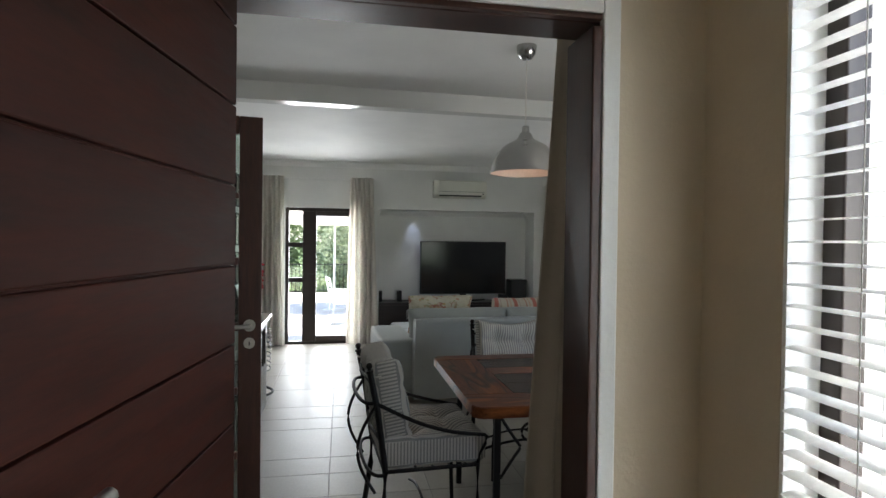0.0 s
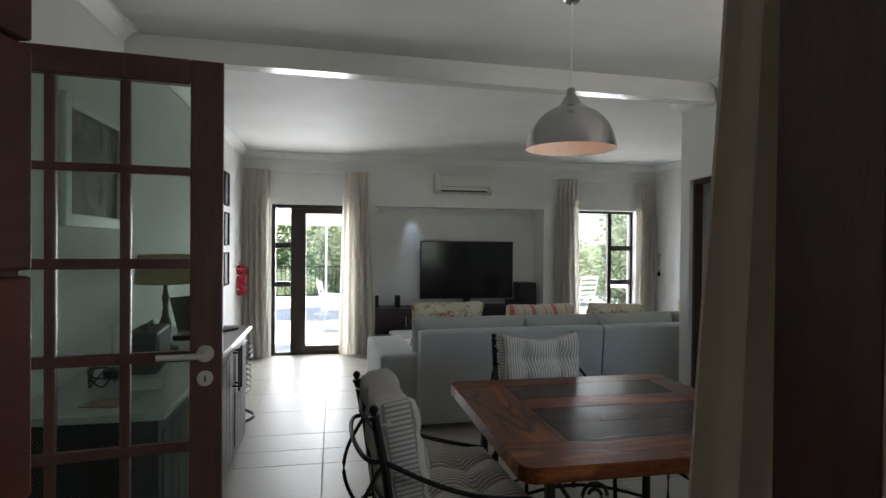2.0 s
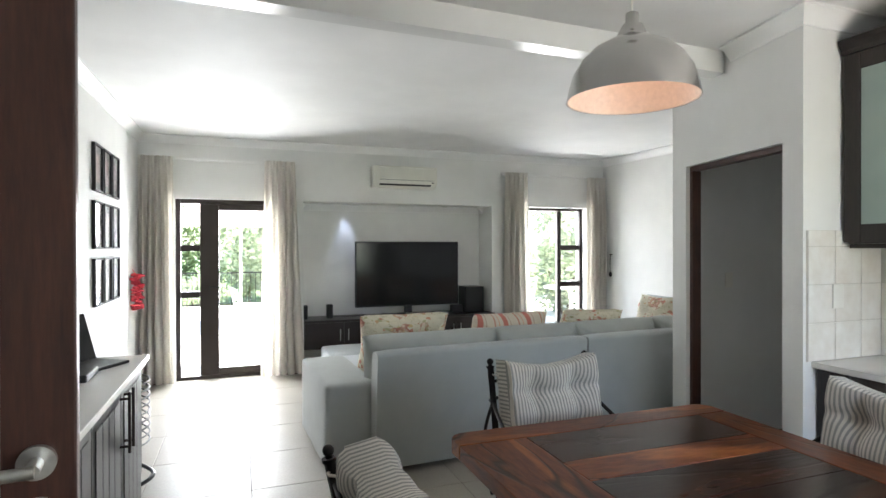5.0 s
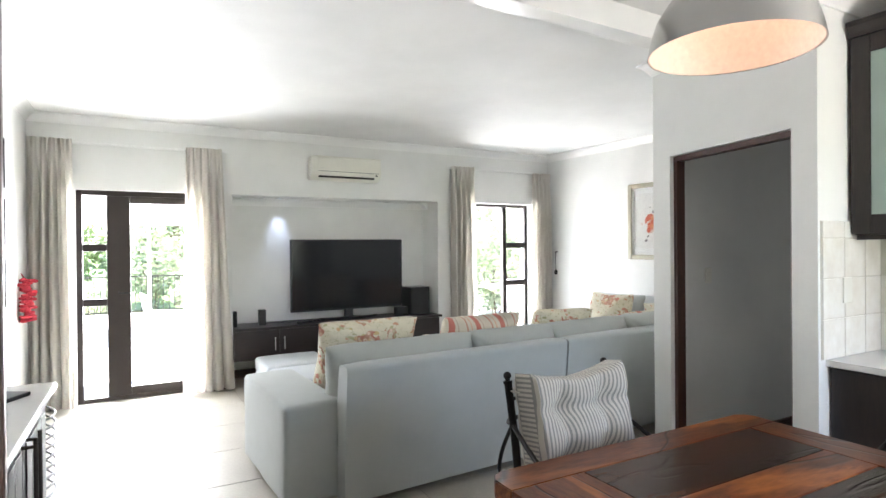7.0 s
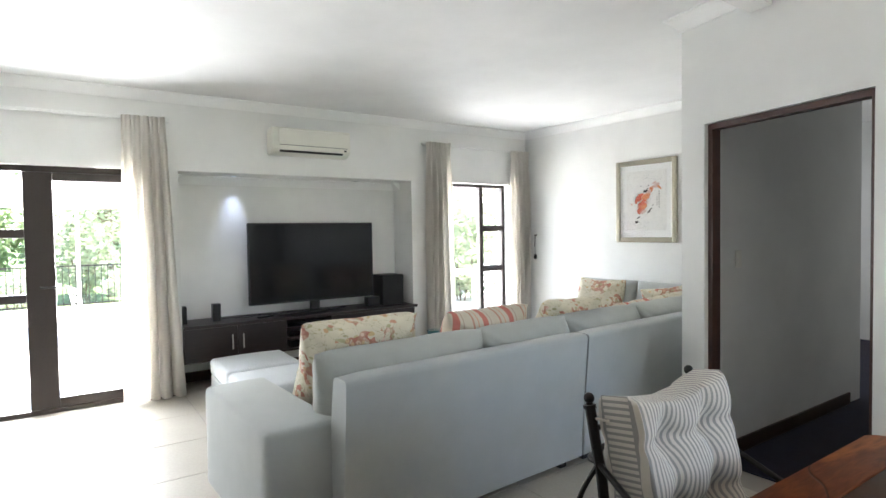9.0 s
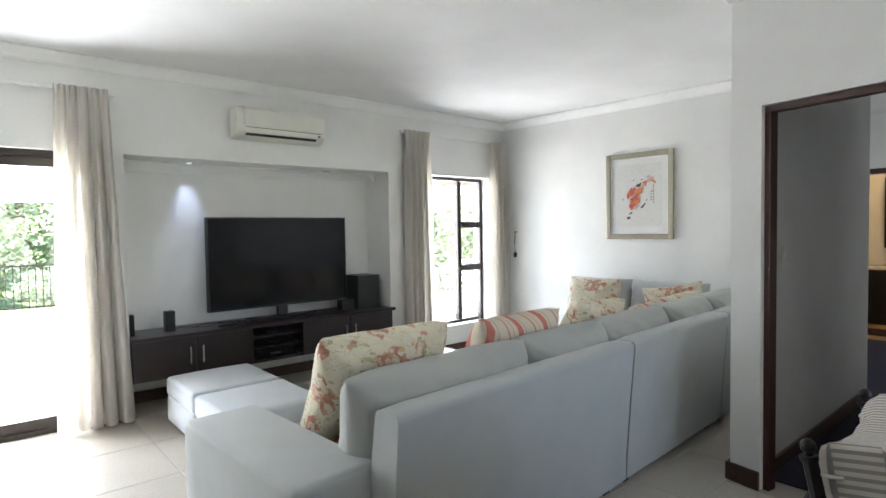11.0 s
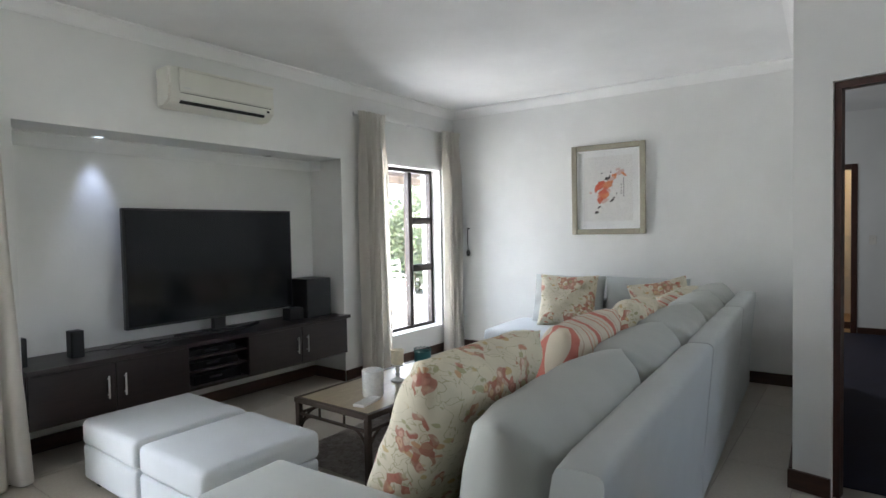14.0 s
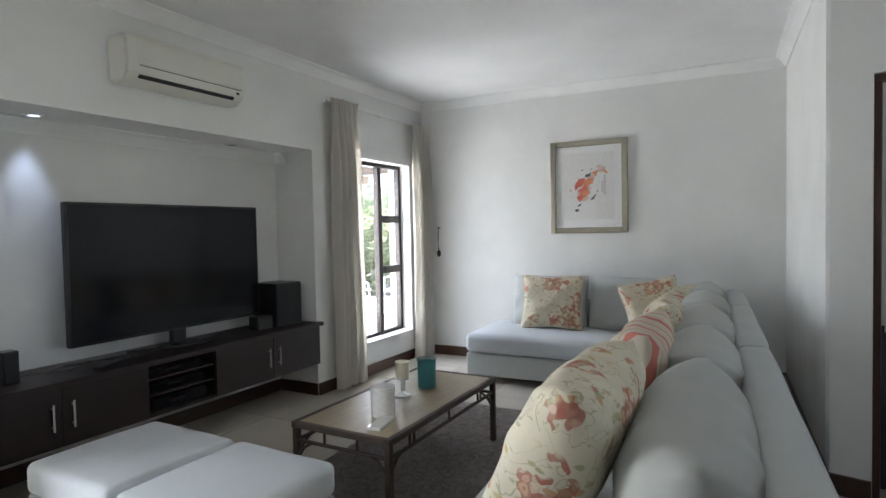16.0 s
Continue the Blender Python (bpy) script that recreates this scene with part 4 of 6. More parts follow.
def blot(cx, cz, r, squash, turn, mat, depth):
    bm = bmesh.new()
    k = 16
    vs = []
    for i in range(k):
        t = 2 * math.pi * i / k
        q = r * (0.75 + 0.45 * rr.random())
        x, z = q * math.cos(t), q * squash * math.sin(t)
        vs.append((cx + x * math.cos(turn) - z * math.sin(turn), cz + x * math.sin(turn) + z * math.cos(turn)))
    f = [bm.verts.new((x, depth, z)) for x, z in vs]
    bm.faces.new(f)
    part("brush_stroke", bm, mat, art)


dep = 0.0112
STROKES = [
    (0.12, 0.160, 0.045, 0.5, 0.5, 3), (0.10, 0.190, 0.028, 0.4, 0.3, 3), (0.16, 0.140, 0.030, 0.4, -0.7, 1), (0.06, 0.120, 0.040, 0.6, 0.9, 1),
    (0.03, 0.080, 0.048, 0.7, 0.9, 3), (0.00, 0.045, 0.055, 0.7, 0.7, 1), (-0.08, 0.040, 0.058, 0.6, 0.8, 0), (-0.04, -0.030, 0.058, 0.7, 0.4, 0),
    (-0.11, 0.010, 0.034, 0.6, 1.2, 0), (-0.06, -0.095, 0.052, 0.7, 0.8, 0), (-0.02, -0.060, 0.042, 0.5, 0.2, 1), (-0.03, -0.115, 0.036, 0.5, 0.5, 3),
    (-0.06, 0.000, 0.026, 0.4, 0.9, 3), (0.01, -0.015, 0.026, 0.4, -0.5, 3), (-0.08, -0.060, 0.022, 0.4, 0.2, 1), (-0.005, 0.105, 0.026, 0.6, 0.3, 2),
    (0.02, 0.125, 0.014, 0.5, 1.0, 2), (-0.056, 0.160, 0.009, 0.8, 0.0, 2), (0.034, 0.165, 0.009, 0.8, 0.0, 2), (-0.11, -0.225, 0.020, 0.7, 0.4, 2),
    (-0.085, -0.175, 0.022, 0.35, 0.6, 2), (0.045, -0.110, 0.026, 0.4, 0.7, 2), (0.065, -0.085, 0.014, 0.5, 0.2, 2), (0.09, -0.045, 0.010, 0.5, 0.9, 2), (-0.168, -0.03, 0.015, 0.8, 0.0, 3)]
for i, (cx, cz, r, sq, tu, mi) in enumerate(STROKES):
    blot(-cx, cz, r, sq, math.pi - tu, INK[mi], dep + 0.0004 * i)
for i in range(7):
    part("ink_mark", solid([(-0.160, -0.150, 0.0108, 0.0114, 0.09 - i * 0.028, 0.105 - i * 0.028)]), INK[2], art)
for i in range(4):
    part("ink_mark", solid([(-0.136, -0.127, 0.0108, 0.0114, 0.03 - i * 0.028, 0.045 - i * 0.028)]), INK[2], art)
p = part("glazing", solid([(-w + 0.056, w - 0.056, 0.0185, 0.0200, -h + 0.056, h - 0.056)]), CLEAR, art)
p.visible_shadow = False

for r in range(3):
    for c in range(3):
        y0, z0 = 6.50 + c * 0.31, 1.05 + r * 0.445
        fr = thing("picture_frame", pose(W + 0.001, y0 + 0.135, z0 + 0.185, 0, 0, 0), "thin black picture frame with glass on the wall", "picture", "wall of nine pictures")
        bm = bmesh.new()
        for b in ((-0.135, -0.12, -0.185, 0.185), (0.12, 0.135, -0.185, 0.185)):
            box(bm, 0, 0.028, b[0], b[1], b[2], b[3], 0.002)
        for z in (-0.185, 0.170):
            box(bm, 0.0005, 0.0275, -0.12, 0.12, z, z + 0.015, 0.002)
        part("frame", bm, LEATHERBLACK, fr)
        part("backing", solid([(0.002, 0.010, -0.119, 0.119, -0.169, 0.169)]), plain("grey_photo_card", (0.16, 0.17, 0.17), 0.5), fr)
        part("photograph", solid([(0.0101, 0.012, -0.07, 0.07, -0.11, 0.11)]), plain("muted_photograph", (0.30 + 0.05 * r, 0.30, 0.27 + 0.04 * c), 0.5, 0, 0, 9), fr)
        p = part("glazing", solid([(0.018, 0.020, -0.119, 0.119, -0.169, 0.169)]), CLEAR, fr)
        p.visible_shadow = False

pic = thing("framed_picture", pose(W + 0.001, 3.77, 1.90), "white distressed frame round a sepia townscape picture", "picture")
bm = bmesh.new()
for y0, y1 in ((-0.35, -0.29), (0.29, 0.35)):
    box(bm, 0, 0.03, y0, y1, -0.30, 0.30, 0.006)
for z0 in (-0.30, 0.24):
    box(bm, 0.0005, 0.0295, -0.29, 0.29, z0, z0 + 0.06, 0.006)
part("frame", bm, WHITEM, pic)
m = Mat("sepia_townscape", (0.3, 0.25, 0.2), 0.6)
co = m.coords((1, 6, 4))
vo = m.node("ShaderNodeTexVoronoi", Scale=2.2)
vo.distance = "CHEBYCHEV"
m.link(co, vo.inputs["Vector"])
se = m.node("ShaderNodeSeparateColor")
m.link(vo.outputs["Color"], se.inputs[0])
m.base(m.mix(0.5, m.ramp(se.outputs[0], (0.2, (0.06, 0.055, 0.05)), (0.6, (0.22, 0.19, 0.15)), (0.9, (0.34, 0.28, 0.22))), m.ramp(m.noise(co, 6), (0.3, (0.08, 0.07, 0.06)), (0.7, (0.3, 0.26, 0.2)))))
part("print", solid([(0.004, 0.012, -0.291, 0.291, -0.241, 0.241)]), m.m, pic)

# ---- corner sofa ----
BACKY = 5.245


def sofa_module(x0, x1, label, arm):
    s = thing("sofa", pose(2.60, 5.25, 0, 0, 0, 3.3) @ pose(-2.60, -BACKY, 0), label, "sofa", "corner sofa")
    w = x1 - x0
    ax = x0 + (0.33 if arm else 0.0)
    part("base", block(x1 - ax - 0.004, 0.86, 0.20, 0.02, crown=0), SOFA, s, "", True, pose((ax + x1) / 2, BACKY + 0.16 + 0.43 + 0.03, 0.06))
    # raked back, upright behind
    bm = bmesh.new()
    bx0 = x0 + (0.30 if arm else 0.002)
    n = 14
    prof = [(0.0, 0.06), (-0.002, 0.20), (-0.025, 0.50), (-0.052, 0.795), (-0.049, 0.817), (-0.035, 0.828), (-0.01, 0.831), (0.05, 0.829), (0.07, 0.822), (0.079, 0.805), (0.15, 0.40), (0.19, 0.06)]
    rows = []
    for i in range(n + 1):
        u = i / n
        x = bx0 + (x1 - 0.003 - bx0) * u
        e = 0.012 if i in (0, n) else 0
        rows.append([bm.verts.new((x, BACKY + y * (1 - e * 4) + 0.004 * noise.noise(Vector((x * 2, z * 2, 1))), z - (e * 0.6 if z > 0.79 else 0))) for y, z in prof])
    k = len(prof)
    for a, b in zip(rows, rows[1:]):
        for j in range(k):
            bm.faces.new((a[j], a[(j + 1) % k], b[(j + 1) % k], b[j]))
    bm.faces.new(rows[0])
    bm.faces.new(rows[-1][::-1])
    part("back", bm, SOFA, s, "", True)
    if arm:
        part("arm", block(0.345, 0.98, 0.555, 0.03, crown=0.008, seed=3), SOFA, s, "", True, pose(x0 + 0.172, 5.355 + 0.49, 0.06))
    for fx in (x0 + 0.09, x1 - 0.12):
        for fy in (BACKY + 0.08, BACKY + 0.98):
            part("foot", solid([(fx - 0.03, fx + 0.03, fy - 0.03, fy + 0.03, 0, 0.062)], 0.004), LEATHERBLACK, s, "short dark wooden foot")
    return s, ax


s1, ax = sofa_module(0.66, 2.595, "grey-blue upholstered corner sofa end with a broad low arm", True)
for k, (a, b) in enumerate(((ax, 1.82), (1.82, 2.592))):
    part("seat_cushion", block(b - a - 0.008, 0.80, 0.17, 0.05, crown=0.03, seed=k), SOFA, s1, "", True, pose((a + b) / 2, 5.79 + 0.01, 0.262))
s2, ax = sofa_module(2.605, 3.985, "grey-blue upholstered corner sofa middle section", False)
s4, ax = sofa_module(3.995, 4.99, "grey-blue upholstered corner piece of the sofa", False)
part("seat_cushion", block(0.94, 0.80, 0.17, 0.05, crown=0.03, seed=9), SOFA, s4, "", True, pose(4.49, 5.80, 0.262))
for k, (a, b) in enumerate(((2.61, 3.30), (3.30, 3.98))):
    part("seat_cushion", block(b - a - 0.008, 0.80, 0.17, 0.05, crown=0.03, seed=k + 4), SOFA, s2, "", True, pose((a + b) / 2, 5.80, 0.262))


def back_cushion(s, x, wd, seed, tilt=9, hgt=0.48, z=0.66, y=None, thick=0.32, mat=None):
    bm = pad(wd * 1.03, hgt * 1.03, thick * 1.08, 0.52, (), seed, 44, 0.016, 0.05, 0.0, 0.14)
    y = BACKY + 0.245 if y is None else y
    m = Matrix.Translation((x, y, z)) @ Matrix.Rotation(radians(90 + tilt), 4, "X")
    return part("back_cushion", bm, mat or SOFAC, s, "softly creased grey-green back cushion", "soft", m)


back_cushion(s1, 1.44, 1.0, 1)
back_cushion(s1, 2.30, 0.72, 2)
back_cushion(s2, 3.05, 0.80, 3)
back_cushion(s2, 3.82, 0.74, 4)
back_cushion(s4, 4.53, 0.70, 5)

s3 = thing("sofa", pose(4.645, 7.2, 0, 0, 0, 3) @ pose(-4.645, -7.2, 0), "grey-blue upholstered chaise section along the wall", "sofa", "corner sofa")
part("base", block(0.80, 1.34, 0.20, 0.02, crown=0), SOFA, s3, "", True, pose(4.645, 6.88, 0.06))
part("seat_cushion", block(0.84, 1.34, 0.17, 0.05, crown=0.03, seed=8), OTT, s3, "pale grey seat pad", True, pose(4.645, 6.88, 0.262))
part("back", block(0.10, 1.92, 0.62, 0.03, crown=0.0), SOFA, s3, "", True, pose(5.04, 6.36, 0.06))
for k, (y, wd) in enumerate(((6.94, 0.72), (6.20, 0.74))):
    bm = pad(wd, 0.50, 0.24, 0.38, (), 11 + k, 20, 0.03, 0.03)
    part("back_cushion", bm, SOFA, s3, "plump grey back cushion", True, Matrix.Translation((4.87, y, 0.665)) @ Matrix.Rotation(radians(-90), 4, "Z") @ Matrix.Rotation(radians(76), 4, "X"))
for fx in (4.30, 5.0):
    for fy in (6.3, 7.48):
        part("foot", solid([(fx - 0.03, fx + 0.03, fy - 0.03, fy + 0.03, 0, 0.062)], 0.004), LEATHERBLACK, s3)


def scatter(mat, label, m, wd=0.5, hg=0.5, seed=0, thick=0.17):
    c = thing("scatter_cushion", m, label, "cushion", "scatter cushions")
    part("cover", pad(wd, hg, thick, 0.5, (), seed, 36, 0.014, 0.11, 0.0, 0.2), mat, c, "", "soft")
    return c


FL = "cream scatter cushion printed with coral flowers, propped on the sofa"
ST = "cream scatter cushion with coral and brown stripes, propped on the sofa"
R = Matrix.Rotation


def prop(x, y, z, yaw, lean, roll=0):
    return Matrix.Translation((x, y, z)) @ R(radians(yaw), 4, "Z") @ R(radians(90 - lean), 4, "X") @ R(radians(roll), 4, "Z")


scatter(FLORAL, FL, prop(1.29, 5.735, 0.730, 0, -24, 0), 0.68, 0.61, 1, 0.25)
scatter(CORAL, ST, prop(2.16, 5.73, 0.715, 2, -24, 0), 0.66, 0.58, 2, 0.24)
scatter(FLORAL, FL, prop(2.94, 5.76, 0.735, 3, -28, -3), 0.60, 0.54, 3, 0.20)
scatter(CORAL, ST, prop(3.74, 5.80, 0.68, -4, -30, 3), 0.48, 0.46, 4, 0.19)
scatter(FLORAL, FL, prop(4.20, 5.82, 0.69, -12, -28, 8), 0.48, 0.46, 5, 0.19)
scatter(FLORAL, FL, prop(4.66, 6.86, 0.69, -84, 16, 0), 0.56, 0.50, 6, 0.20)
scatter(FLORAL, FL, prop(4.62, 5.98, 0.69, -62, 20, 10), 0.50, 0.48, 7, 0.19)

# ---- ottomans ----
for (y0, y1), sd_ in (((7.46, 8.10), 1), ((6.84, 7.44), 2)):
    o = thing("ottoman", pose(0, 0, 0), "square pale grey upholstered ottoman with a fitted top", "ottoman", "ottomans")
    cx, cy = 1.31, (y0 + y1) / 2
    part("base", block(0.62, y1 - y0 - 0.012, 0.19, 0.02, crown=0, seed=sd_), OTT, o, "", True, pose(cx, cy, 0.045))
    part("top_cushion", block(0.63, y1 - y0 - 0.006, 0.145, 0.035, crown=0.018, seed=sd_ + 2), OTT, o, "", True, pose(cx, cy, 0.232))
    for sx in (-1, 1):
        for sy in (-1, 1):
            part("foot", solid([(cx + sx * 0.25 - 0.02, cx + sx * 0.25 + 0.02, cy + sy * 0.24 - 0.02, cy + sy * 0.24 + 0.02, 0, 0.047)], 0.004), LEATHERBLACK, o)

# ---- coffee table on its rug ----
rug = thing("rug", pose(0, 0, 0), "grey shaggy woven rug under the coffee table", "rug")
bm = bmesh.new()
nx, ny = 90, 56
g = [[bm.verts.new((1.90 + 1.75 * i / nx, 6.36 + 1.15 * j / ny, 0.006 + 0.010 * abs(noise.noise(Vector((i * 0.9, j * 0.9, 3)))))) for j in range(ny + 1)] for i in range(nx + 1)]
for i in range(nx):
    for j in range(ny):
        bm.faces.new((g[i][j], g[i + 1][j], g[i + 1][j + 1], g[i][j + 1]))
bmesh.ops.solidify(bm, geom=bm.faces[:], thickness=0.004)
part("weave", bm, RUG, rug)
ct = thing("coffee_table", pose(2.42, 7.0, 0.016), "low coffee table, pale wood top in brown metal frame", "coffee table")
TW, TD, TH = 0.60, 0.30, 0.405
part("tabletop", solid([(-TW + 0.03, TW - 0.03, -TD + 0.03, TD - 0.03, TH - 0.018, TH)], 0.002), CTTOP, ct)
bm = bmesh.new()
for b in ((-TW, TW, -TD, -TD + 0.029), (-TW, TW, TD - 0.029, TD), (-TW, -TW + 0.029, -TD + 0.03, TD - 0.03), (TW - 0.029, TW, -TD + 0.03, TD - 0.03)):
    box(bm, b[0], b[1], b[2], b[3], TH - 0.03, TH + 0.002, 0.005)
part("top_frame", bm, RUSTIC, ct)
for sx in (-1, 1):
    for sy in (-1, 1):
        bm = bmesh.new()
        x, y = sx * (TW - 0.02), sy * (TD - 0.02)
        box(bm, x - 0.016, x + 0.016, y - 0.016, y + 0.016, 0, TH - 0.03, 0.004)
        part("leg", bm, RUSTIC, ct)
        for ax_, ay in ((1, 0), (0, 1)):
            bm = tube(bmesh.new(), curve(lambda t: (x - sx * ax_ * 0.13 * (1 - math.cos(t * math.pi / 2)), y - sy * ay * 0.13 * (1 - math.cos(t * math.pi / 2)), 0.16 + 0.15 * math.sin(t * math.pi / 2)), 9), 0.008)
            part("brace", bm, RUSTIC, ct, "", True)
for y in (-TD + 0.02, TD - 0.02):
    part("rail", tube(bmesh.new(), [(-TW + 0.02, y, 0.31), (TW - 0.02, y, 0.31)], 0.010), RUSTIC, ct, "", True)
    for x in (-0.40, -0.36, 0.0, 0.36, 0.40):
        part("spindle", tube(bmesh.new(), [(x, y, 0.31), (x, y, TH - 0.03)], 0.007), RUSTIC, ct)
for x in (-TW + 0.02, TW - 0.02):
    part("rail", tube(bmesh.new(), [(x, -TD + 0.02, 0.31), (x, TD - 0.02, 0.31)], 0.010), RUSTIC, ct, "", True)
    for y in (-0.1, 0.1):
        part("spindle", tube(bmesh.new(), [(x, y, 0.31), (x, y, TH - 0.03)], 0.007), RUSTIC, ct)
TOPZ = 0.016 + TH + 0.001
c1 = thing("candle_jar", pose(2.10, 6.93, TOPZ), "white ceramic candle jar on the coffee table", "candle")
part("jar", lathe(bmesh.new(), [(0.058, 0), (0.062, 0.006), (0.064, 0.15), (0.060, 0.153), (0.057, 0.148), (0.055, 0.12)], seg=28), CERAM, c1, "", True)
c2 = thing("coaster_box", pose(1.98, 6.86, TOPZ, 0, 0, 12), "flat white box on the coffee table", "box")
part("body", solid([(-0.09, 0.09, -0.035, 0.035, 0, 0.016)], 0.003), CERAM, c2)
c3 = thing("candle_holder", pose(2.42, 7.02, TOPZ), "clear glass candlestick with a cream pillar candle", "candle holder")
part("stem", lathe(bmesh.new(), [(0.045, 0), (0.046, 0.008), (0.015, 0.02), (0.010, 0.03), (0.018, 0.045), (0.010, 0.06), (0.016, 0.075), (0.012, 0.088), (0.042, 0.10), (0.044, 0.108)], seg=24), plain("pressed_glass", (0.75, 0.78, 0.76), 0.08, 0, 0.5), c3, "pressed glass stem", True)
part("candle", lathe(bmesh.new(), [(0.036, 0.1085), (0.040, 0.115), (0.041, 0.185), (0.043, 0.20), (0.032, 0.197), (0.02, 0.19)], seg=24), plain("cream_wax", (0.72, 0.66, 0.50), 0.5), c3, "cream wax candle", True)
c4 = thing("tealight_jar", pose(2.64, 6.99, TOPZ), "teal metal lantern jar with a pierced rim", "candle holder")
part("jar", lathe(bmesh.new(), [(0.050, 0), (0.055, 0.004), (0.056, 0.155), (0.052, 0.155), (0.050, 0.02)], seg=28), plain("teal_enamel", (0.03, 0.16, 0.17), 0.35), c4, "", True)
for k in range(14):
    a_ = 2 * math.pi * k / 14
    part("rim_ring", tube(bmesh.new(), curve(lambda t: (0.056 * math.cos(a_) - 0.010 * math.sin(a_) * math.cos(2 * math.pi * t), 0.056 * math.sin(a_) + 0.010 * math.cos(a_) * math.cos(2 * math.pi * t), 0.164 + 0.009 * math.sin(2 * math.pi * t)), 9), 0.002, 5), plain("teal_wire", (0.03, 0.16, 0.17), 0.35) if k == 0 else bpy.data.materials["teal_wire"], c4)



# ---- dining table ----
tb = thing("dining_table", pose(1.495, 3.01, 0), "square dining table of reddish railway-sleeper wood on wrought-iron legs", "table")
HX, HY, TZ, TT = 0.615, 0.59, 0.800, 0.055


def plank(name, x0, x1, y0, y1, mat, dz=0.0, r=0.006):
    return part(name, solid([(x0 + 0.0015, x1 - 0.0015, y0 + 0.0015, y1 - 0.0015, TZ - TT, TZ + dz)], r), mat, tb)


def corner_board(y0, y1, sy):
    """End board of the top, with its two outer corners clipped and rounded."""
    c = 0.05
    ya, yb = (y0, y1) if sy > 0 else (y1, y0)
    pts = [(-HX, ya), (HX, ya), (HX, yb - sy * c), (HX - c * 0.35, yb - sy * c * 0.35), (HX - c, yb), (-HX + c, yb), (-HX + c * 0.35, yb - sy * c * 0.35), (-HX, yb - sy * c)]
    if sy < 0:
        pts = pts[::-1]
    bm = prism(pts, TZ - TT, TZ)
    bmesh.ops.bevel(bm, geom=bm.edges[:], offset=0.0035, segments=2, affect="EDGES")
    return part("top_board", bm, TABLEW, tb)


corner_board(HY - 0.13, HY, 1)
corner_board(-HY, -HY + 0.23, -1)
ya, yb, xa, xb = -HY + 0.23, HY - 0.13, -HX + 0.265, HX - 0.155
plank("top_board", -HX, xa, ya, yb, TABLEW_Y, -0.0006, 0.0025)
plank("top_board", xb, HX, ya, yb, TABLEW_Y, -0.0004, 0.0025)
plank("middle_rail", xa, xb, 0.05, 0.205, TABLEW, 0.0, 0.0025)
for y0, y1, cut in ((ya, -0.155, 0.02), (-0.155, 0.05, 0.16), (0.205, yb, -0.06)):
    plank("inset_board", xa, xb, y0, y1, TABLED, -0.001 - 0.0006 * (cut > 0.05), 0.0015)
part("underframe", solid([(-0.50, 0.50, -0.48, 0.48, TZ - TT - 0.03, TZ - TT - 0.001)], 0.004), IRON, tb)
for sx in (-1, 1):
    for sy in (-1, 1):
        x, y = sx * 0.46, sy * 0.44
        part("leg", solid([(x - 0.016, x + 0.016, y - 0.016, y + 0.016, 0, TZ - TT - 0.031)], 0.003), IRON, tb)
        bm = tube(bmesh.new(), curve(lambda t: (x - sx * (0.02 + 0.10 * math.sin(t * math.pi)) , y, 0.40 + 0.30 * t + 0.03 * math.sin(t * 2 * math.pi)), 14), 0.008)
        part("scroll", bm, IRON, tb, "", True)
        bm = tube(bmesh.new(), curve(lambda t: (x - sx * 0.17 + 0.055 * (1 - 0.6 * t) * math.cos(t * 9), y, 0.62 + 0.055 * (1 - 0.6 * t) * math.sin(t * 9)), 22), 0.007)
        part("scroll", bm, IRON, tb, "", True)
for sy in (-1, 1):
    part("stretcher", tube(bmesh.new(), curve(lambda t: (-0.46 + 0.92 * t, sy * 0.44, 0.16 + 0.10 * math.sin(math.pi * t)), 16), 0.009), IRON, tb, "", True)


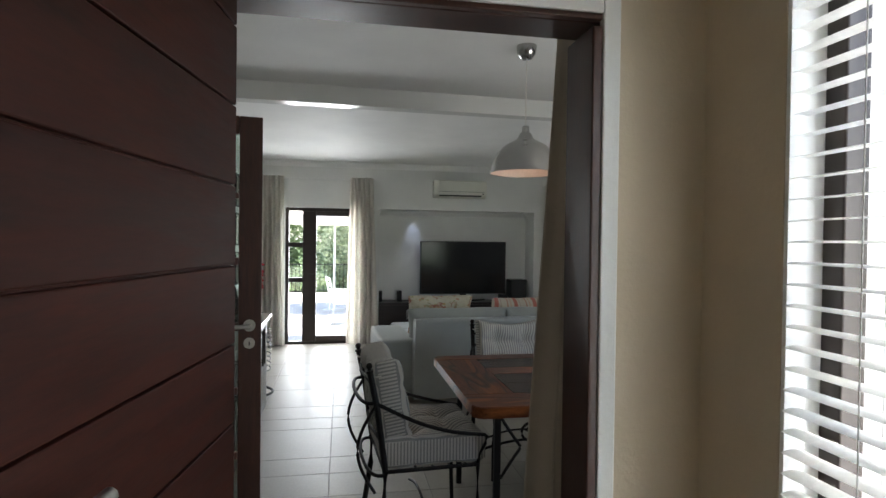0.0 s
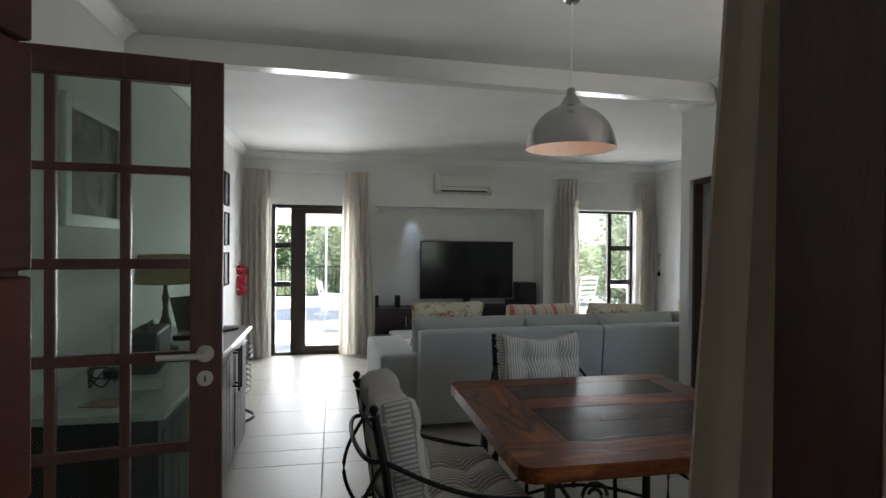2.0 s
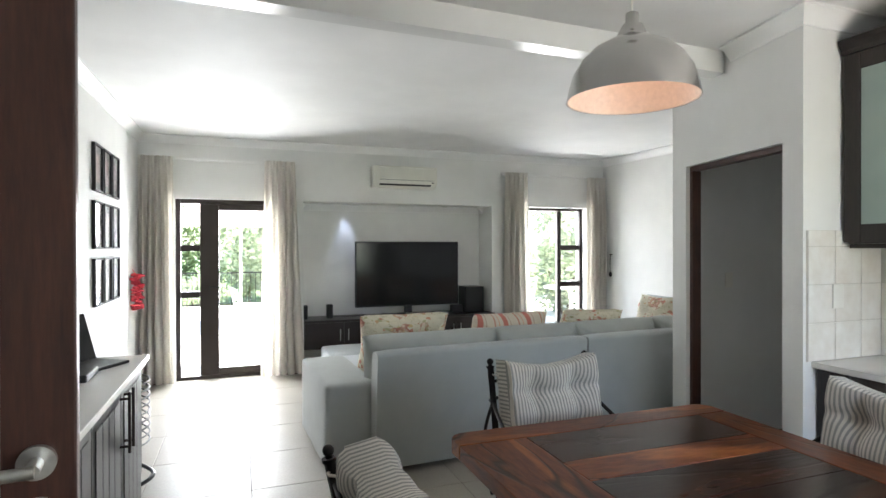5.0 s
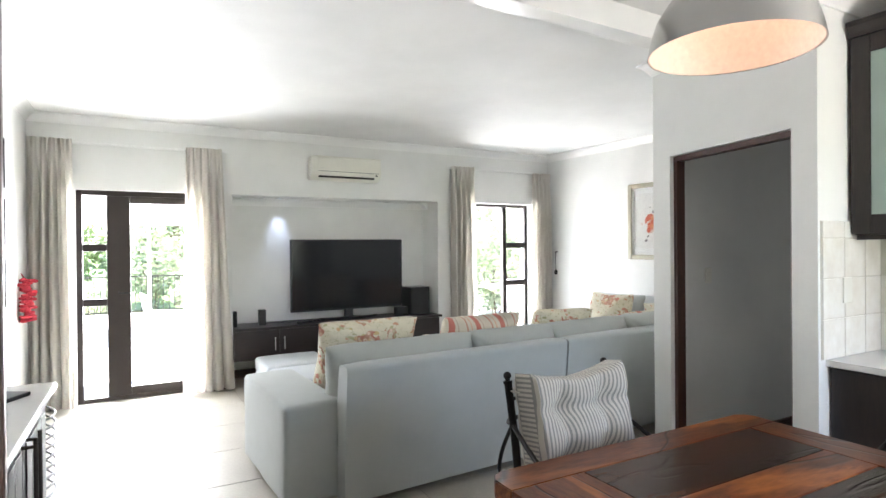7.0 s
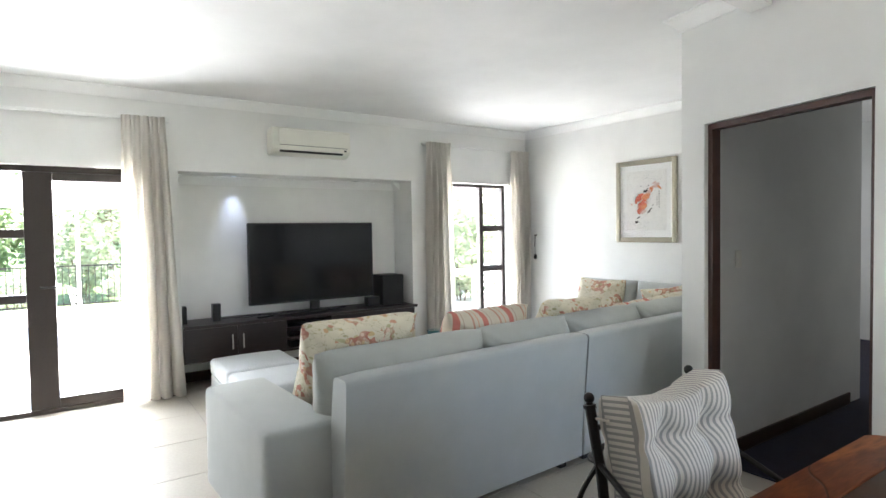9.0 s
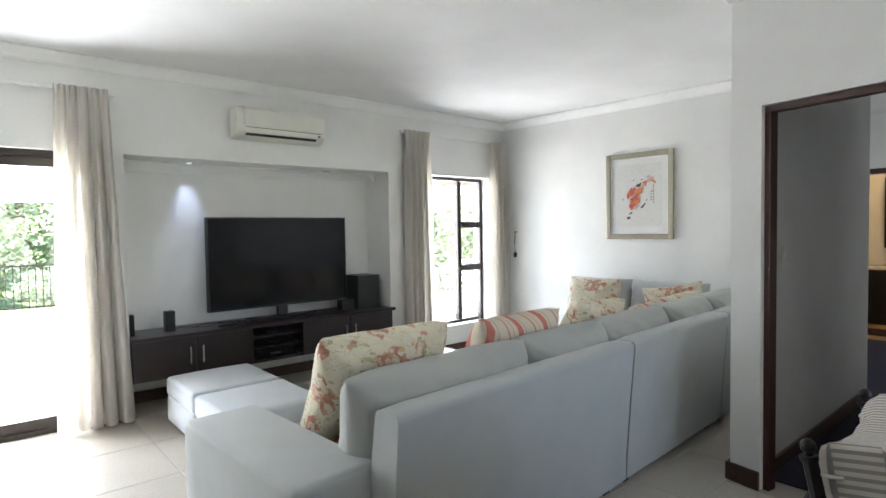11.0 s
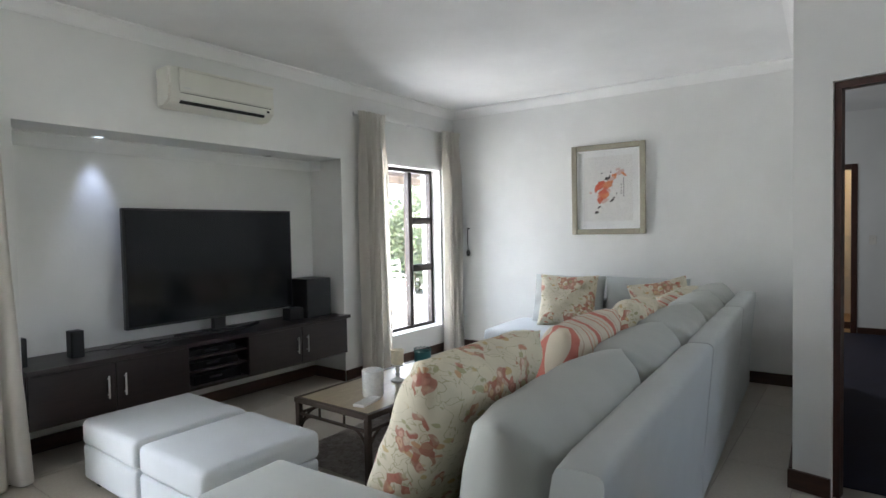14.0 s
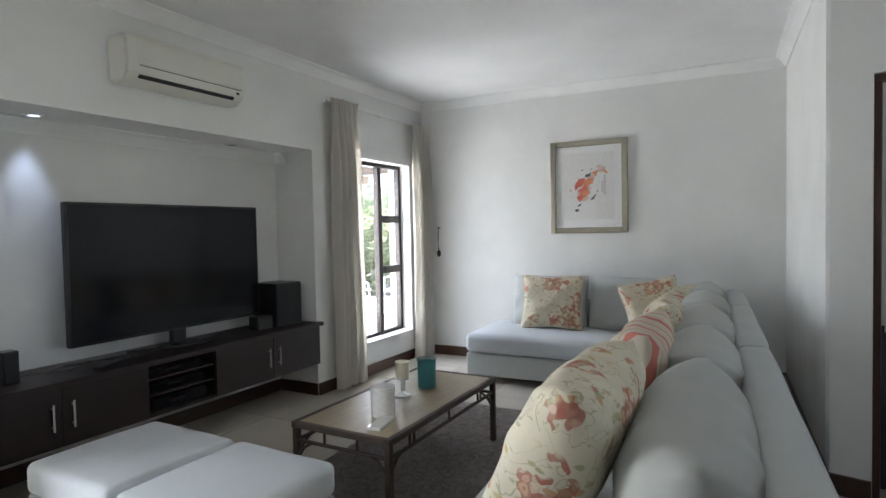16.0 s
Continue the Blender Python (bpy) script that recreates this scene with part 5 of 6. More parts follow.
# ---- wrought-iron chairs ----
def chair(m, label, back_tilt=9):
    c = thing("dining_chair", m, label, "chair", "chairs round the dining table")
    for sx in (-1, 1):
        bm = bmesh.new()
        tube(bm, [(sx * 0.265, -0.03, 0.0), (sx * 0.262, 0.015, 0.30), (sx * 0.262, 0.02, 0.46), (sx * 0.262, -0.02, 0.75), (sx * 0.262, -0.06, 0.945)], 0.0155)
        part("back_post", bm, IRON, c, "", True)
        bm = bmesh.new()
        rod(bm, (sx * 0.262, -0.06, 0.940), (sx * 0.262, -0.062, 0.950), 0.019)
        rod(bm, (sx * 0.262, -0.062, 0.950), (sx * 0.262, -0.062, 0.958), 0.010)
        ball(bm, (sx * 0.262, -0.063, 0.970), 0.016)
        part("finial", bm, IRON, c, "round iron ball finial", True)
        part("leg", tube(bmesh.new(), [(sx * 0.258, 0.50, 0), (sx * 0.255, 0.49, 0.25), (sx * 0.255, 0.49, 0.45)], 0.0115), IRON, c, "", True)
        bm = tube(bmesh.new(), curve(lambda t: (sx * (0.265 + 0.03 * math.sin(math.pi * t)), -0.03 + 0.55 * t, 0.79 - 0.19 * t - 0.03 * math.sin(math.pi * t)), 14) + [(sx * 0.265, 0.535, 0.59), (sx * 0.262, 0.525, 0.555), (sx * 0.257, 0.495, 0.50), (sx * 0.256, 0.49, 0.45)], 0.0095)
        part("arm", bm, IRON, c, "", True)
        bm = tube(bmesh.new(), curve(lambda t: (sx * 0.268, -0.03 - 0.085 * math.sin(math.pi * t), 0.36 + 0.42 * t), 14), 0.008)
        part("scroll", bm, IRON, c, "", True)
    bm = bmesh.new()
    for a, b in (((-0.256, 0.02, 0.45), (-0.256, 0.49, 0.45)), ((0.256, 0.02, 0.45), (0.256, 0.49, 0.45)), ((-0.256, 0.49, 0.45), (0.256, 0.49, 0.45)), ((-0.256, 0.02, 0.45), (0.256, 0.02, 0.45))):
        rod(bm, a, b, 0.010)
    for k in range(5):
        y = 0.09 + k * 0.085
        rod(bm, (-0.256, y, 0.452), (0.256, y, 0.452), 0.006)
    part("seat_frame", bm, IRON, c)
    bm = bmesh.new()
    for z, y in ((0.60, 0.0), (0.88, -0.045)):
        tube(bm, [(-0.262, y, z), (0, y - 0.03, z + 0.01), (0.262, y, z)], 0.008)
    part("back_rail", bm, IRON, c, "", True)
    for z, y in ((0.79, -0.03), (0.44, 0.01)):
        part("back_hoop", tube(bmesh.new(), curve(lambda t: (-0.268 * math.cos(math.pi * t), y - 0.075 * math.sin(math.pi * t) ** 0.6, z), 18), 0.009), IRON, c, "", True)
    part("stretcher", tube(bmesh.new(), curve(lambda t: (-0.258 + 0.516 * t, 0.24 + 0.0 * t, 0.18 + 0.06 * math.sin(math.pi * t)), 10), 0.007), IRON, c, "", True)
    tf = [(sx * 0.105, sy * 0.10) for sx in (-1, 1) for sy in (-1, 1)]
    part("seat_cushion", pad(0.53, 0.52, 0.19, 0.30, tf, 1, 40, 0.008, 0.03, 0.055), TICK, c, "tufted blue-grey striped seat cushion", True, pose(0, 0.265, 0.538))
    mb = Matrix.Translation((0.008, 0.055, 0.748)) @ Matrix.Rotation(radians(90 + back_tilt), 4, "X")
    bm = pad(0.485, 0.45, 0.21, 0.30, tf, 2, 44, 0.010, 0.03, 0.045)
    for v in bm.verts:
        up = max(0.0, v.co.y / 0.24)
        side = abs(v.co.x / 0.255)
        v.co.y += up * (0.026 * side ** 2 - 0.012 * (1 - side))
        v.co.z *= 1 - 0.25 * up * (1 - side)
    part("back_cushion", bm, TICK, c, "tufted blue-grey striped back cushion", True, mb)
    for sx in (-1, 1):
        part("tie", tube(bmesh.new(), curve(lambda t: (sx * (0.240 + 0.022 * math.sin(2 * math.pi * t)), -0.035 + 0.035 * math.cos(2 * math.pi * t), 0.915), 10), 0.004), TICK, c)
    return c


CL = "black wrought-iron armchair with tufted striped cushions at the dining table"
ch = chair(pose(1.508, 3.947, 0, 0, 0, 181.5), CL)
copy_thing(ch, pose(0.45, 2.86, 0, 0, 0, -86))
copy_thing(ch, pose(2.40, 2.93, 0, 0, 0, 92))
copy_thing(ch, pose(1.95, 2.13, 0, 0, 0, 2))

# ---- pendant ----
pe = thing("pendant_lamp", pose(1.345, 3.12, 0), "brushed metal bell-shaped pendant lamp over the dining table", "lamp")
part("canopy", lathe(bmesh.new(), [(0.004, 2.655), (0.03, 2.660), (0.055, 2.69), (0.06, 2.735), (0.06, 2.739)], seg=28), ALU, pe, "", True)
part("cord", tube(bmesh.new(), [(0, 0, 2.25), (0, 0, 2.66)], 0.0032), WHITEP, pe)
part("cap", lathe(bmesh.new(), [(0.012, 2.265), (0.020, 2.26), (0.022, 2.225), (0.032, 2.222), (0.040, 2.205)], seg=28), ALU, pe, "", True)
prof = [(0.040, 2.205), (0.050, 2.185), (0.082, 2.168), (0.124, 2.145), (0.160, 2.110), (0.186, 2.068), (0.200, 2.022), (0.207, 1.986), (0.208, 1.981)]
part("shade", lathe(bmesh.new(), prof, seg=56, closed=False), ALU, pe, "", True)
part("shade_lining", lathe(bmesh.new(), [(max(0.02, r - 0.004), z - 0.003) for r, z in prof[:-1]] + [(0.2072, 1.9815)], seg=56, closed=False), SHADEIN, pe, "cream enamelled inside", True)
bm = bmesh.new()
rod(bm, (0, 0, 2.20), (0, 0, 2.13), 0.02)
part("socket", bm, WHITEP, pe)
bm = bmesh.new()
ball(bm, (0, 0, 2.095), 0.035, 1, 1, 1.15)
part("bulb", bm, glow("warm_bulb", (1.0, 0.72, 0.5), 0.8), pe, "glowing warm bulb", True)
lamp("pendant_bulb_light", "POINT", Matrix.Translation((1.345, 3.12, 2.04)), 0.05, (1.0, 0.72, 0.60), radius=0.03)

# ---- kitchen corner ----
KN = 3.725
unit = thing("kitchen_base_unit", pose(0, 0, 0), "dark wood kitchen base cabinets below the sink", "cabinet")
part("carcass", solid([(3.02, 3.499, 1.42, KN - 0.002, 0.10, 0.868)]), KITCHEN, unit)
part("plinth", solid([(3.08, 3.45, 1.42, KN - 0.01, 0, 0.10)]), KITCHEN, unit)
for k in range(5):
    y1 = KN - 0.006 - k * 0.455
    d = part("door", solid([(2.995, 3.018, y1 - 0.445, y1, 0.11, 0.86)], 0.005), KITCHEN, unit)
    hy = y1 - 0.40 if k % 2 == 0 else y1 - 0.045
    bm = bmesh.new()
    rod(bm, (2.968, hy, 0.66), (2.968, hy, 0.82), 0.006)
    for z in (0.68, 0.80):
        rod(bm, (2.968, hy, z), (2.996, hy, z), 0.005)
    part("handle", bm, STEEL, d, "brushed steel bar handle", True)
wt = thing("worktop", pose(0, 0, 0), "pale grey stone kitchen worktop", "worktop")
part("slab", solid([(2.965, 3.499, 1.42, 2.80, 0.869, 0.90), (2.965, 3.499, 3.43, KN - 0.001, 0.869, 0.90), (2.965, 3.06, 2.80, 3.43, 0.869, 0.90), (3.43, 3.499, 2.80, 3.43, 0.869, 0.90)]), STONE, wt)
sk = thing("sink", pose(3.245, 3.115, 0.901), "round-cornered stainless steel sink set in the worktop", "sink")
bm = bmesh.new()
rim = [(0.20, 0.325, 0.001), (0.20, 0.325, 0.006), (0.165, 0.285, 0.005), (0.155, 0.275, -0.01), (0.145, 0.26, -0.16), (0.05, 0.06, -0.17)]
rings = []
for rx, ry, z in rim:
    rings.append([bm.verts.new((rx * (abs(math.cos(t)) ** 0.55) * (1 if math.cos(t) > 0 else -1), ry * (abs(math.sin(t)) ** 0.55) * (1 if math.sin(t) > 0 else -1), z)) for t in [2 * math.pi * (k + 0.5) / 40 for k in range(40)]])
for a, b in zip(rings, rings[1:]):
    for k in range(40):
        bm.faces.new((a[k], a[(k + 1) % 40], b[(k + 1) % 40], b[k]))
bm.faces.new(rings[-1])
part("bowl", bm, STEEL, sk, "", True)
tp = thing("tap", pose(3.40, 3.47, 0.90), "chrome swan-neck mixer tap behind the sink", "tap")
bm = bmesh.new()
rod(bm, (0, 0, 0), (0, 0, 0.05), 0.026, 0.022, 20)
tube(bm, [(0, 0, 0.04), (0, 0, 0.22)] + curve(lambda t: (-0.085 + 0.085 * math.cos(t * math.pi), -0.02 * t, 0.22 + 0.10 * math.sin(t * math.pi)), 12) + [(-0.17, -0.02, 0.17)], 0.011, 12)
part("spout", bm, CHROME, tp, "", True)
part("lever", tube(bmesh.new(), [(0, 0.02, 0.06), (0, 0.06, 0.085), (0, 0.09, 0.12)], 0.007), CHROME, tp, "", True)
wc = thing("wall_cabinet", pose(0, 0, 0), "dark wood kitchen wall cabinet with frosted glass doors", "cabinet")
part("carcass", solid([(3.20, 3.499, 1.42, 3.70, 1.52, 2.52)]), KITCHEN, wc)
bm = bmesh.new()
pf = [(0.0, 0.0), (-0.01, 0.0), (-0.014, 0.02), (-0.035, 0.05), (-0.04, 0.075), (0.0, 0.075)]
for x0, z0, pr in ((3.18, 2.52, pf),):
    a = [bm.verts.new((x0 + x, 3.712, z0 + z)) for x, z in pr]
    b = [bm.verts.new((x0 + x, 1.42, z0 + z)) for x, z in pr]
    bm.faces.new(a)
    bm.faces.new(b[::-1])
    for i in range(len(pr)):
        j = (i + 1) % len(pr)
        bm.faces.new((a[i], b[i], b[j], a[j]))
box(bm, 3.181, 3.498, 1.42, 3.712, 2.521, 2.594)
part("crown_moulding", bm, KITCHEN, wc)
part("light_rail", solid([(3.215, 3.24, 1.42, 3.70, 1.495, 1.519)], 0.003), KITCHEN, wc)
m = Mat("frosted_glass", (0.45, 0.55, 0.50), 0.35)
m.base(m.ramp(m.noise(m.coords(), 3, 2), (0.3, (0.30, 0.38, 0.345)), (0.7, (0.36, 0.44, 0.40))))
FROST = m.m
for k in range(4):
    y1 = 3.706 - k * 0.56
    y0 = y1 - 0.555
    d = part("door", solid([(3.178, 3.199, y1 - 0.085, y1, 1.525, 2.518), (3.178, 3.199, y0, y0 + 0.085, 1.525, 2.518), (3.179, 3.198, y0 + 0.085, y1 - 0.085, 2.43, 2.518), (3.179, 3.198, y0 + 0.085, y1 - 0.085, 1.525, 1.62)], 0.003), KITCHEN, wc)
    part("glass", solid([(3.186, 3.192, y0 + 0.084, y1 - 0.084, 1.619, 2.431)]), FROST, d, "pale green frosted glass")
    bm = bmesh.new()
    hy = y0 + 0.04
    rod(bm, (3.150, hy, 1.60), (3.150, hy, 1.86), 0.006)
    for z in (1.63, 1.83):
        rod(bm, (3.150, hy, z), (3.179, hy, z), 0.005)
    part("handle", bm, STEEL, d, "brushed steel bar handle", True)
splash = struct("trim_splashback", solid([(2.925, 3.499, KN - 0.004, KN - 0.0005, 0.901, 1.59), (3.4955, 3.4995, 1.42, KN - 0.005, 0.901, 1.494)]), PALEGROUT, "pale travertine-look wall tiles over the counter", "tiles")
ts = 0.197
for r in range(4):
    z0 = 0.903 + r * (ts + 0.004)
    z1 = min(z0 + ts, 1.588)
    if z1 - z0 < 0.03:
        continue
    for c in range(3):
        x0 = 2.928 + c * (ts + 0.004)
        part("tile", solid([(x0, min(x0 + ts, 3.49), KN - 0.012, KN - 0.0045, z0, z1)], 0.002), SPLASH, splash)
    if z1 > 1.5:
        continue
    for c in range(11):
        y1 = KN - 0.014 - c * (ts + 0.004)
        part("tile", solid([(3.4875, 3.495, y1 - ts, y1, z0, z1)], 0.002), SPLASH, splash)
so = thing("socket_plate", pose(3.14, KN - 0.0125, 1.24), "cream wall socket plate on the tiles", "socket")
part("plate", solid([(-0.04, 0.04, -0.008, 0, -0.065, 0.065)], 0.003), WHITEP, so)

# ---- sideboard along the west wall ----
sb = thing("sideboard", pose(0, 0, 0), "dark grey grooved sideboard with a pale stone top", "sideboard")
part("carcass", solid([(W + 0.003, -0.40, 2.96, 5.12, 0.08, 0.868)]), GREYWOOD, sb)
part("plinth", solid([(W + 0.003, -0.45, 2.98, 5.10, 0, 0.08)]), KITCHEN, sb)
part("worktop", solid([(W + 0.002, -0.345, 2.92, 5.17, 0.869, 0.90)], 0.004), STONE, sb, "pale stone top")
for k in range(4):
    y0 = 2.965 + k * 0.5385
    d = part("door", solid([(-0.399, -0.379, y0, y0 + 0.533, 0.09, 0.862)], 0.004), GREYWOOD, sb)
    for g_ in range(4):
        part("groove_slat", solid([(-0.3788, -0.374, y0 + 0.05 + g_ * 0.109, y0 + 0.155 + g_ * 0.109, 0.15, 0.80)], 0.003), GREYWOOD, d)
    hy = y0 + 0.49 if k % 2 == 0 else y0 + 0.045
    bm = bmesh.new()
    rod(bm, (-0.335, hy, 0.56), (-0.335, hy, 0.84), 0.007)
    for z in (0.59, 0.81):
        rod(bm, (-0.335, hy, z), (-0.375, hy, z), 0.006)
    part("handle", bm, BRONZE, d, "dark metal bar handle", True)
tl = thing("table_lamp", pose(-0.70, 4.22, 0.90), "table lamp with a cream drum shade and turned base", "lamp")
part("base", lathe(bmesh.new(), [(0.07, 0), (0.072, 0.012), (0.04, 0.025), (0.022, 0.05), (0.03, 0.10), (0.036, 0.15), (0.02, 0.20), (0.013, 0.26), (0.022, 0.31), (0.012, 0.34), (0.010, 0.44)], seg=24), plain("aged_bronze_wood", (0.10, 0.075, 0.05), 0.45), tl, "turned brown base", True)
bm = lathe(bmesh.new(), [(0.165, 0.39), (0.148, 0.56)], seg=40, closed=False)
bmesh.ops.solidify(bm, geom=bm.faces[:], thickness=0.003)
part("shade", bm, fabric("cream_shade_linen", (0.52, 0.46, 0.30), 300), tl, "cream linen shade", True)
bg = thing("radio_case", pose(-0.64, 3.72, 0.90, 0, 0, 6), "dark grey portable radio case with a top handle", "radio")
part("case", solid([(-0.07, 0.07, -0.17, 0.17, 0, 0.20)], 0.012), plain("dark_grey_case", (0.07, 0.075, 0.08), 0.5), bg)
part("handle", tube(bmesh.new(), [(0, -0.09, 0.198), (0, -0.085, 0.225), (0, 0.085, 0.225), (0, 0.09, 0.198)], 0.007), BLACKP, bg, "", True)
part("front", solid([(0.0695, 0.074, -0.155, 0.155, 0.02, 0.18)], 0.002), LEATHERBLACK, bg)
bt = thing("stemmed_glass", pose(-0.80, 3.70, 0.90), "clear stemmed glass standing on the sideboard", "glass")
part("glass", lathe(bmesh.new(), [(0.035, 0), (0.033, 0.006), (0.006, 0.014), (0.005, 0.20), (0.02, 0.215), (0.036, 0.25), (0.034, 0.31)], seg=24, closed=False), CLEAR, bt, "", True)
cb = thing("cable_coil", pose(-0.74, 3.42, 0.90), "tangle of black charger cables on the sideboard", "cables")
for k in range(4):
    part("cable", tube(bmesh.new(), curve(lambda t: (0.05 * math.cos(7 * t + k), -0.02 * k + 0.10 * math.sin(7 * t + 0.7 * k), 0.006 + 0.14 * abs(math.sin(3.3 * t + k)) * (0.4 + 0.2 * k)), 36), 0.004, 6), BLACKP, cb, "", True)
part("charger", solid([(-0.03, 0.03, 0.08, 0.16, 0, 0.035)], 0.005), BLACKP, cb)
for k in range(3):
    mg = thing("magazine", pose(-0.60 + 0.03 * k, 3.12 + 0.10 * k, 0.901 + 0.0045 * k, 0, 0, 12 * k - 8), "thin printed magazine lying on the sideboard", "magazine", "magazines")
    part("pages", solid([(-0.07, 0.07, -0.10, 0.10, 0, 0.004)], 0.001), (plain("cover_ochre", (0.35, 0.22, 0.10), 0.4), plain("cover_grey", (0.3, 0.32, 0.34), 0.4), plain("cover_white", (0.6, 0.6, 0.58), 0.4))[k], mg)
lt = thing("laptop", pose(-0.58, 4.86, 0.90, 0, 0, 60), "open black laptop on the end of the sideboard", "laptop")
part("keyboard_deck", solid([(-0.16, 0.16, -0.11, 0.11, 0, 0.016)], 0.003), BLACKP, lt)
bm = solid([(-0.18, 0.18, 0, 0.008, 0, 0.25)], 0.003)
bmesh.ops.transform(bm, matrix=Matrix.Translation((0, 0.105, 0.014)) @ R(radians(-18), 4, "X"), verts=bm.verts[:])
part("lid", bm, BLACKP, lt)
ph = thing("printer", pose(-0.62, 4.62, 0.90), "flat black device on the sideboard", "electronics")
part("case", solid([(-0.12, 0.12, -0.11, 0.11, 0, 0.035)], 0.008), BLACKP, ph)
ht = thing("gas_heater", pose(-0.63, 5.42, 0), "black cabinet gas heater with a ribbed chrome guard", "heater")
part("body", solid([(-0.20, 0.18, -0.21, 0.21, 0.05, 0.76)], 0.03), BLACKP, ht)
part("top_tray", solid([(-0.21, 0.21, -0.22, 0.22, 0.761, 0.79)], 0.01), LEATHERBLACK, ht)
for k in range(9):
    z = 0.34 + k * 0.045
    part("guard_bar", tube(bmesh.new(), curve(lambda t: (0.18 + 0.07 * math.sin(math.pi * t), -0.19 + 0.38 * t, z), 12), 0.005), plain("dull_wire", (0.20, 0.20, 0.20), 0.4, 0.7) if k == 0 else bpy.data.materials["dull_wire"], ht, "", True)
part("guard_foot", tube(bmesh.new(), curve(lambda t: (0.18 + 0.09 * math.sin(math.pi * t), -0.19 + 0.38 * t, 0.12), 12), 0.012), BLACKP, ht, "", True)
for sx in (-1, 1):
    for sy in (-1, 1):
        bm = bmesh.new()
        rod(bm, (sx * 0.15, sy * 0.16 - 0.012, 0.027), (sx * 0.15, sy * 0.16 + 0.012, 0.027), 0.026, None, 14)
        part("castor", bm, BLACKP, ht)
gl = thing("flower_garland", pose(W + 0.05, 8.06, 0.86), "bright red flower garland hanging by the curtain", "garland")
RED = plain("red_petal", (0.60, 0.035, 0.06), 0.6)
part("string", tube(bmesh.new(), [(-0.035, 0, 0.42), (0.0, 0.0, 0.36), (0.0, 0.01, 0.02)], 0.004), RED, gl)
rg = random.Random(3)
for k in range(26):
    bm = bmesh.new()
    cx, cy, cz = rg.uniform(-0.03, 0.05), rg.uniform(-0.05, 0.05), 0.02 + 0.36 * k / 26
    for j in range(5):
        t = 2 * math.pi * j / 5 + rg.random()
        ball(bm, (cx + 0.018 * math.cos(t), cy + 0.018 * math.sin(t), cz + rg.uniform(-0.008, 0.008)), 0.024, 1, 1, 0.6, 7, 5)
    part("blossom", bm, RED, gl)

# ---- entrance hall: venetian blind and window ----
wb = thing("window_2", pose(1.305, 0, 0), "dark-framed hall window behind a venetian blind", "window", "", "structure")
bm = bmesh.new()
for b in ((-0.60, -0.55, 0.25, 2.25), (0.895, 0.947, 0.25, 2.25), (0.60, 0.68, 0.30, 2.20), (0.12, 0.20, 0.30, 2.20)):
    box(bm, -0.03, 0.03, b[0], b[1], b[2], b[3], 0.004)
for z in (0.25, 2.20):
    box(bm, -0.029, 0.029, -0.55, 0.91, z, z + 0.05, 0.004)
part("window_frame", bm, BRONZE, wb)
p = part("pane", solid([(-0.003, 0.003, -0.55, 0.91, 0.30, 2.20)]), CLEAR, wb)
p.visible_shadow = False
vb = thing("venetian_blind", pose(1.205, 0.165, 0), "white slatted venetian blind, half open, on the hall window", "blind")
part("headrail", solid([(-0.025, 0.025, -0.76, 0.780, 2.205, 2.249)], 0.004), WHITEM, vb)
slat = bmesh.new()
n = 6
rowa = [slat.verts.new((-0.025 + 0.05 * i / n, -0.755, 0.004 * math.sin(math.pi * i / n))) for i in range(n + 1)]
rowb = [slat.verts.new((-0.025 + 0.05 * i / n, 0.778, 0.004 * math.sin(math.pi * i / n))) for i in range(n + 1)]
for i in range(n):
    slat.faces.new((rowa[i], rowa[i + 1], rowb[i + 1], rowb[i]))
bmesh.ops.solidify(slat, geom=slat.faces[:], thickness=0.002)
first = part("slat", slat, WHITEM, vb, "", True, pose(0, 0, 0.30, 0, -3, 0))
for k in range(1, 43):
    s_ = new("slat", first.data)
    s_.parent = vb
    s_.matrix_basis = pose(0, 0, 0.30 + 0.044 * k, 0, -3, 0)
for y in (-0.6, 0, 0.6):
    part("ladder_cord", solid([(-0.027, -0.025, y - 0.001, y + 0.001, 0.28, 2.206), (0.025, 0.027, y - 0.001, y + 0.001, 0.28, 2.206)]), WHITEM, vb)

struct("trim_window_reveal", solid([(1.192, 1.338, 0.948, 0.959, 0.251, 2.249)]), CORN, "white painted reveal of the hall window", "trim")
# Assumed ground, kept pale so that it bounces sunlight at the hall window.
struct("pavement_courtyard", solid([(1.345, 9, -6.0, 1.235, -0.135, -0.10)]), PAVING, "pale bounce paving added outside the hall window", "paving")

# ---- bedroom and its wash-stand, seen down the passage ----
struct("wall_bathroom", solid([(8.30, 8.42, 3.861, 4.745, 0, H), (8.30, 8.42, 4.745, 5.60, 2.03, H), (8.30, 8.42, 5.60, 6.649, 0, H)]), WALL, "white bedroom wall with the bathroom doorway", "wall")
struct("wall_bathroom_side", solid([(8.421, 10.049, 4.45, 4.55, 0, H)]), WALL, "white bathroom side wall", "wall")
struct("trim_bathroom_doorway", solid([(8.285, 8.435, 4.68, 4.744, 0, 2.095), (8.285, 8.435, 5.601, 5.665, 0, 2.095), (8.285, 8.435, 4.744, 5.601, 2.031, 2.095)], 0.004), FRAMEW, "dark wooden bathroom door frame", "door frame")
struct("baseboard_bedroom", solid([(8.284, 8.299, 3.862, 4.678, 0.009, 0.085)], 0.003), BASEB, "dark wooden bedroom skirting", "baseboard")
struct("floor_bathroom", solid([(8.301, 10.049, 4.551, 6.649, -0.001, 0.012)]), plain("warm_ochre_tile", (0.42, 0.27, 0.12), 0.4), "warm ochre tiled bathroom floor", "floor")
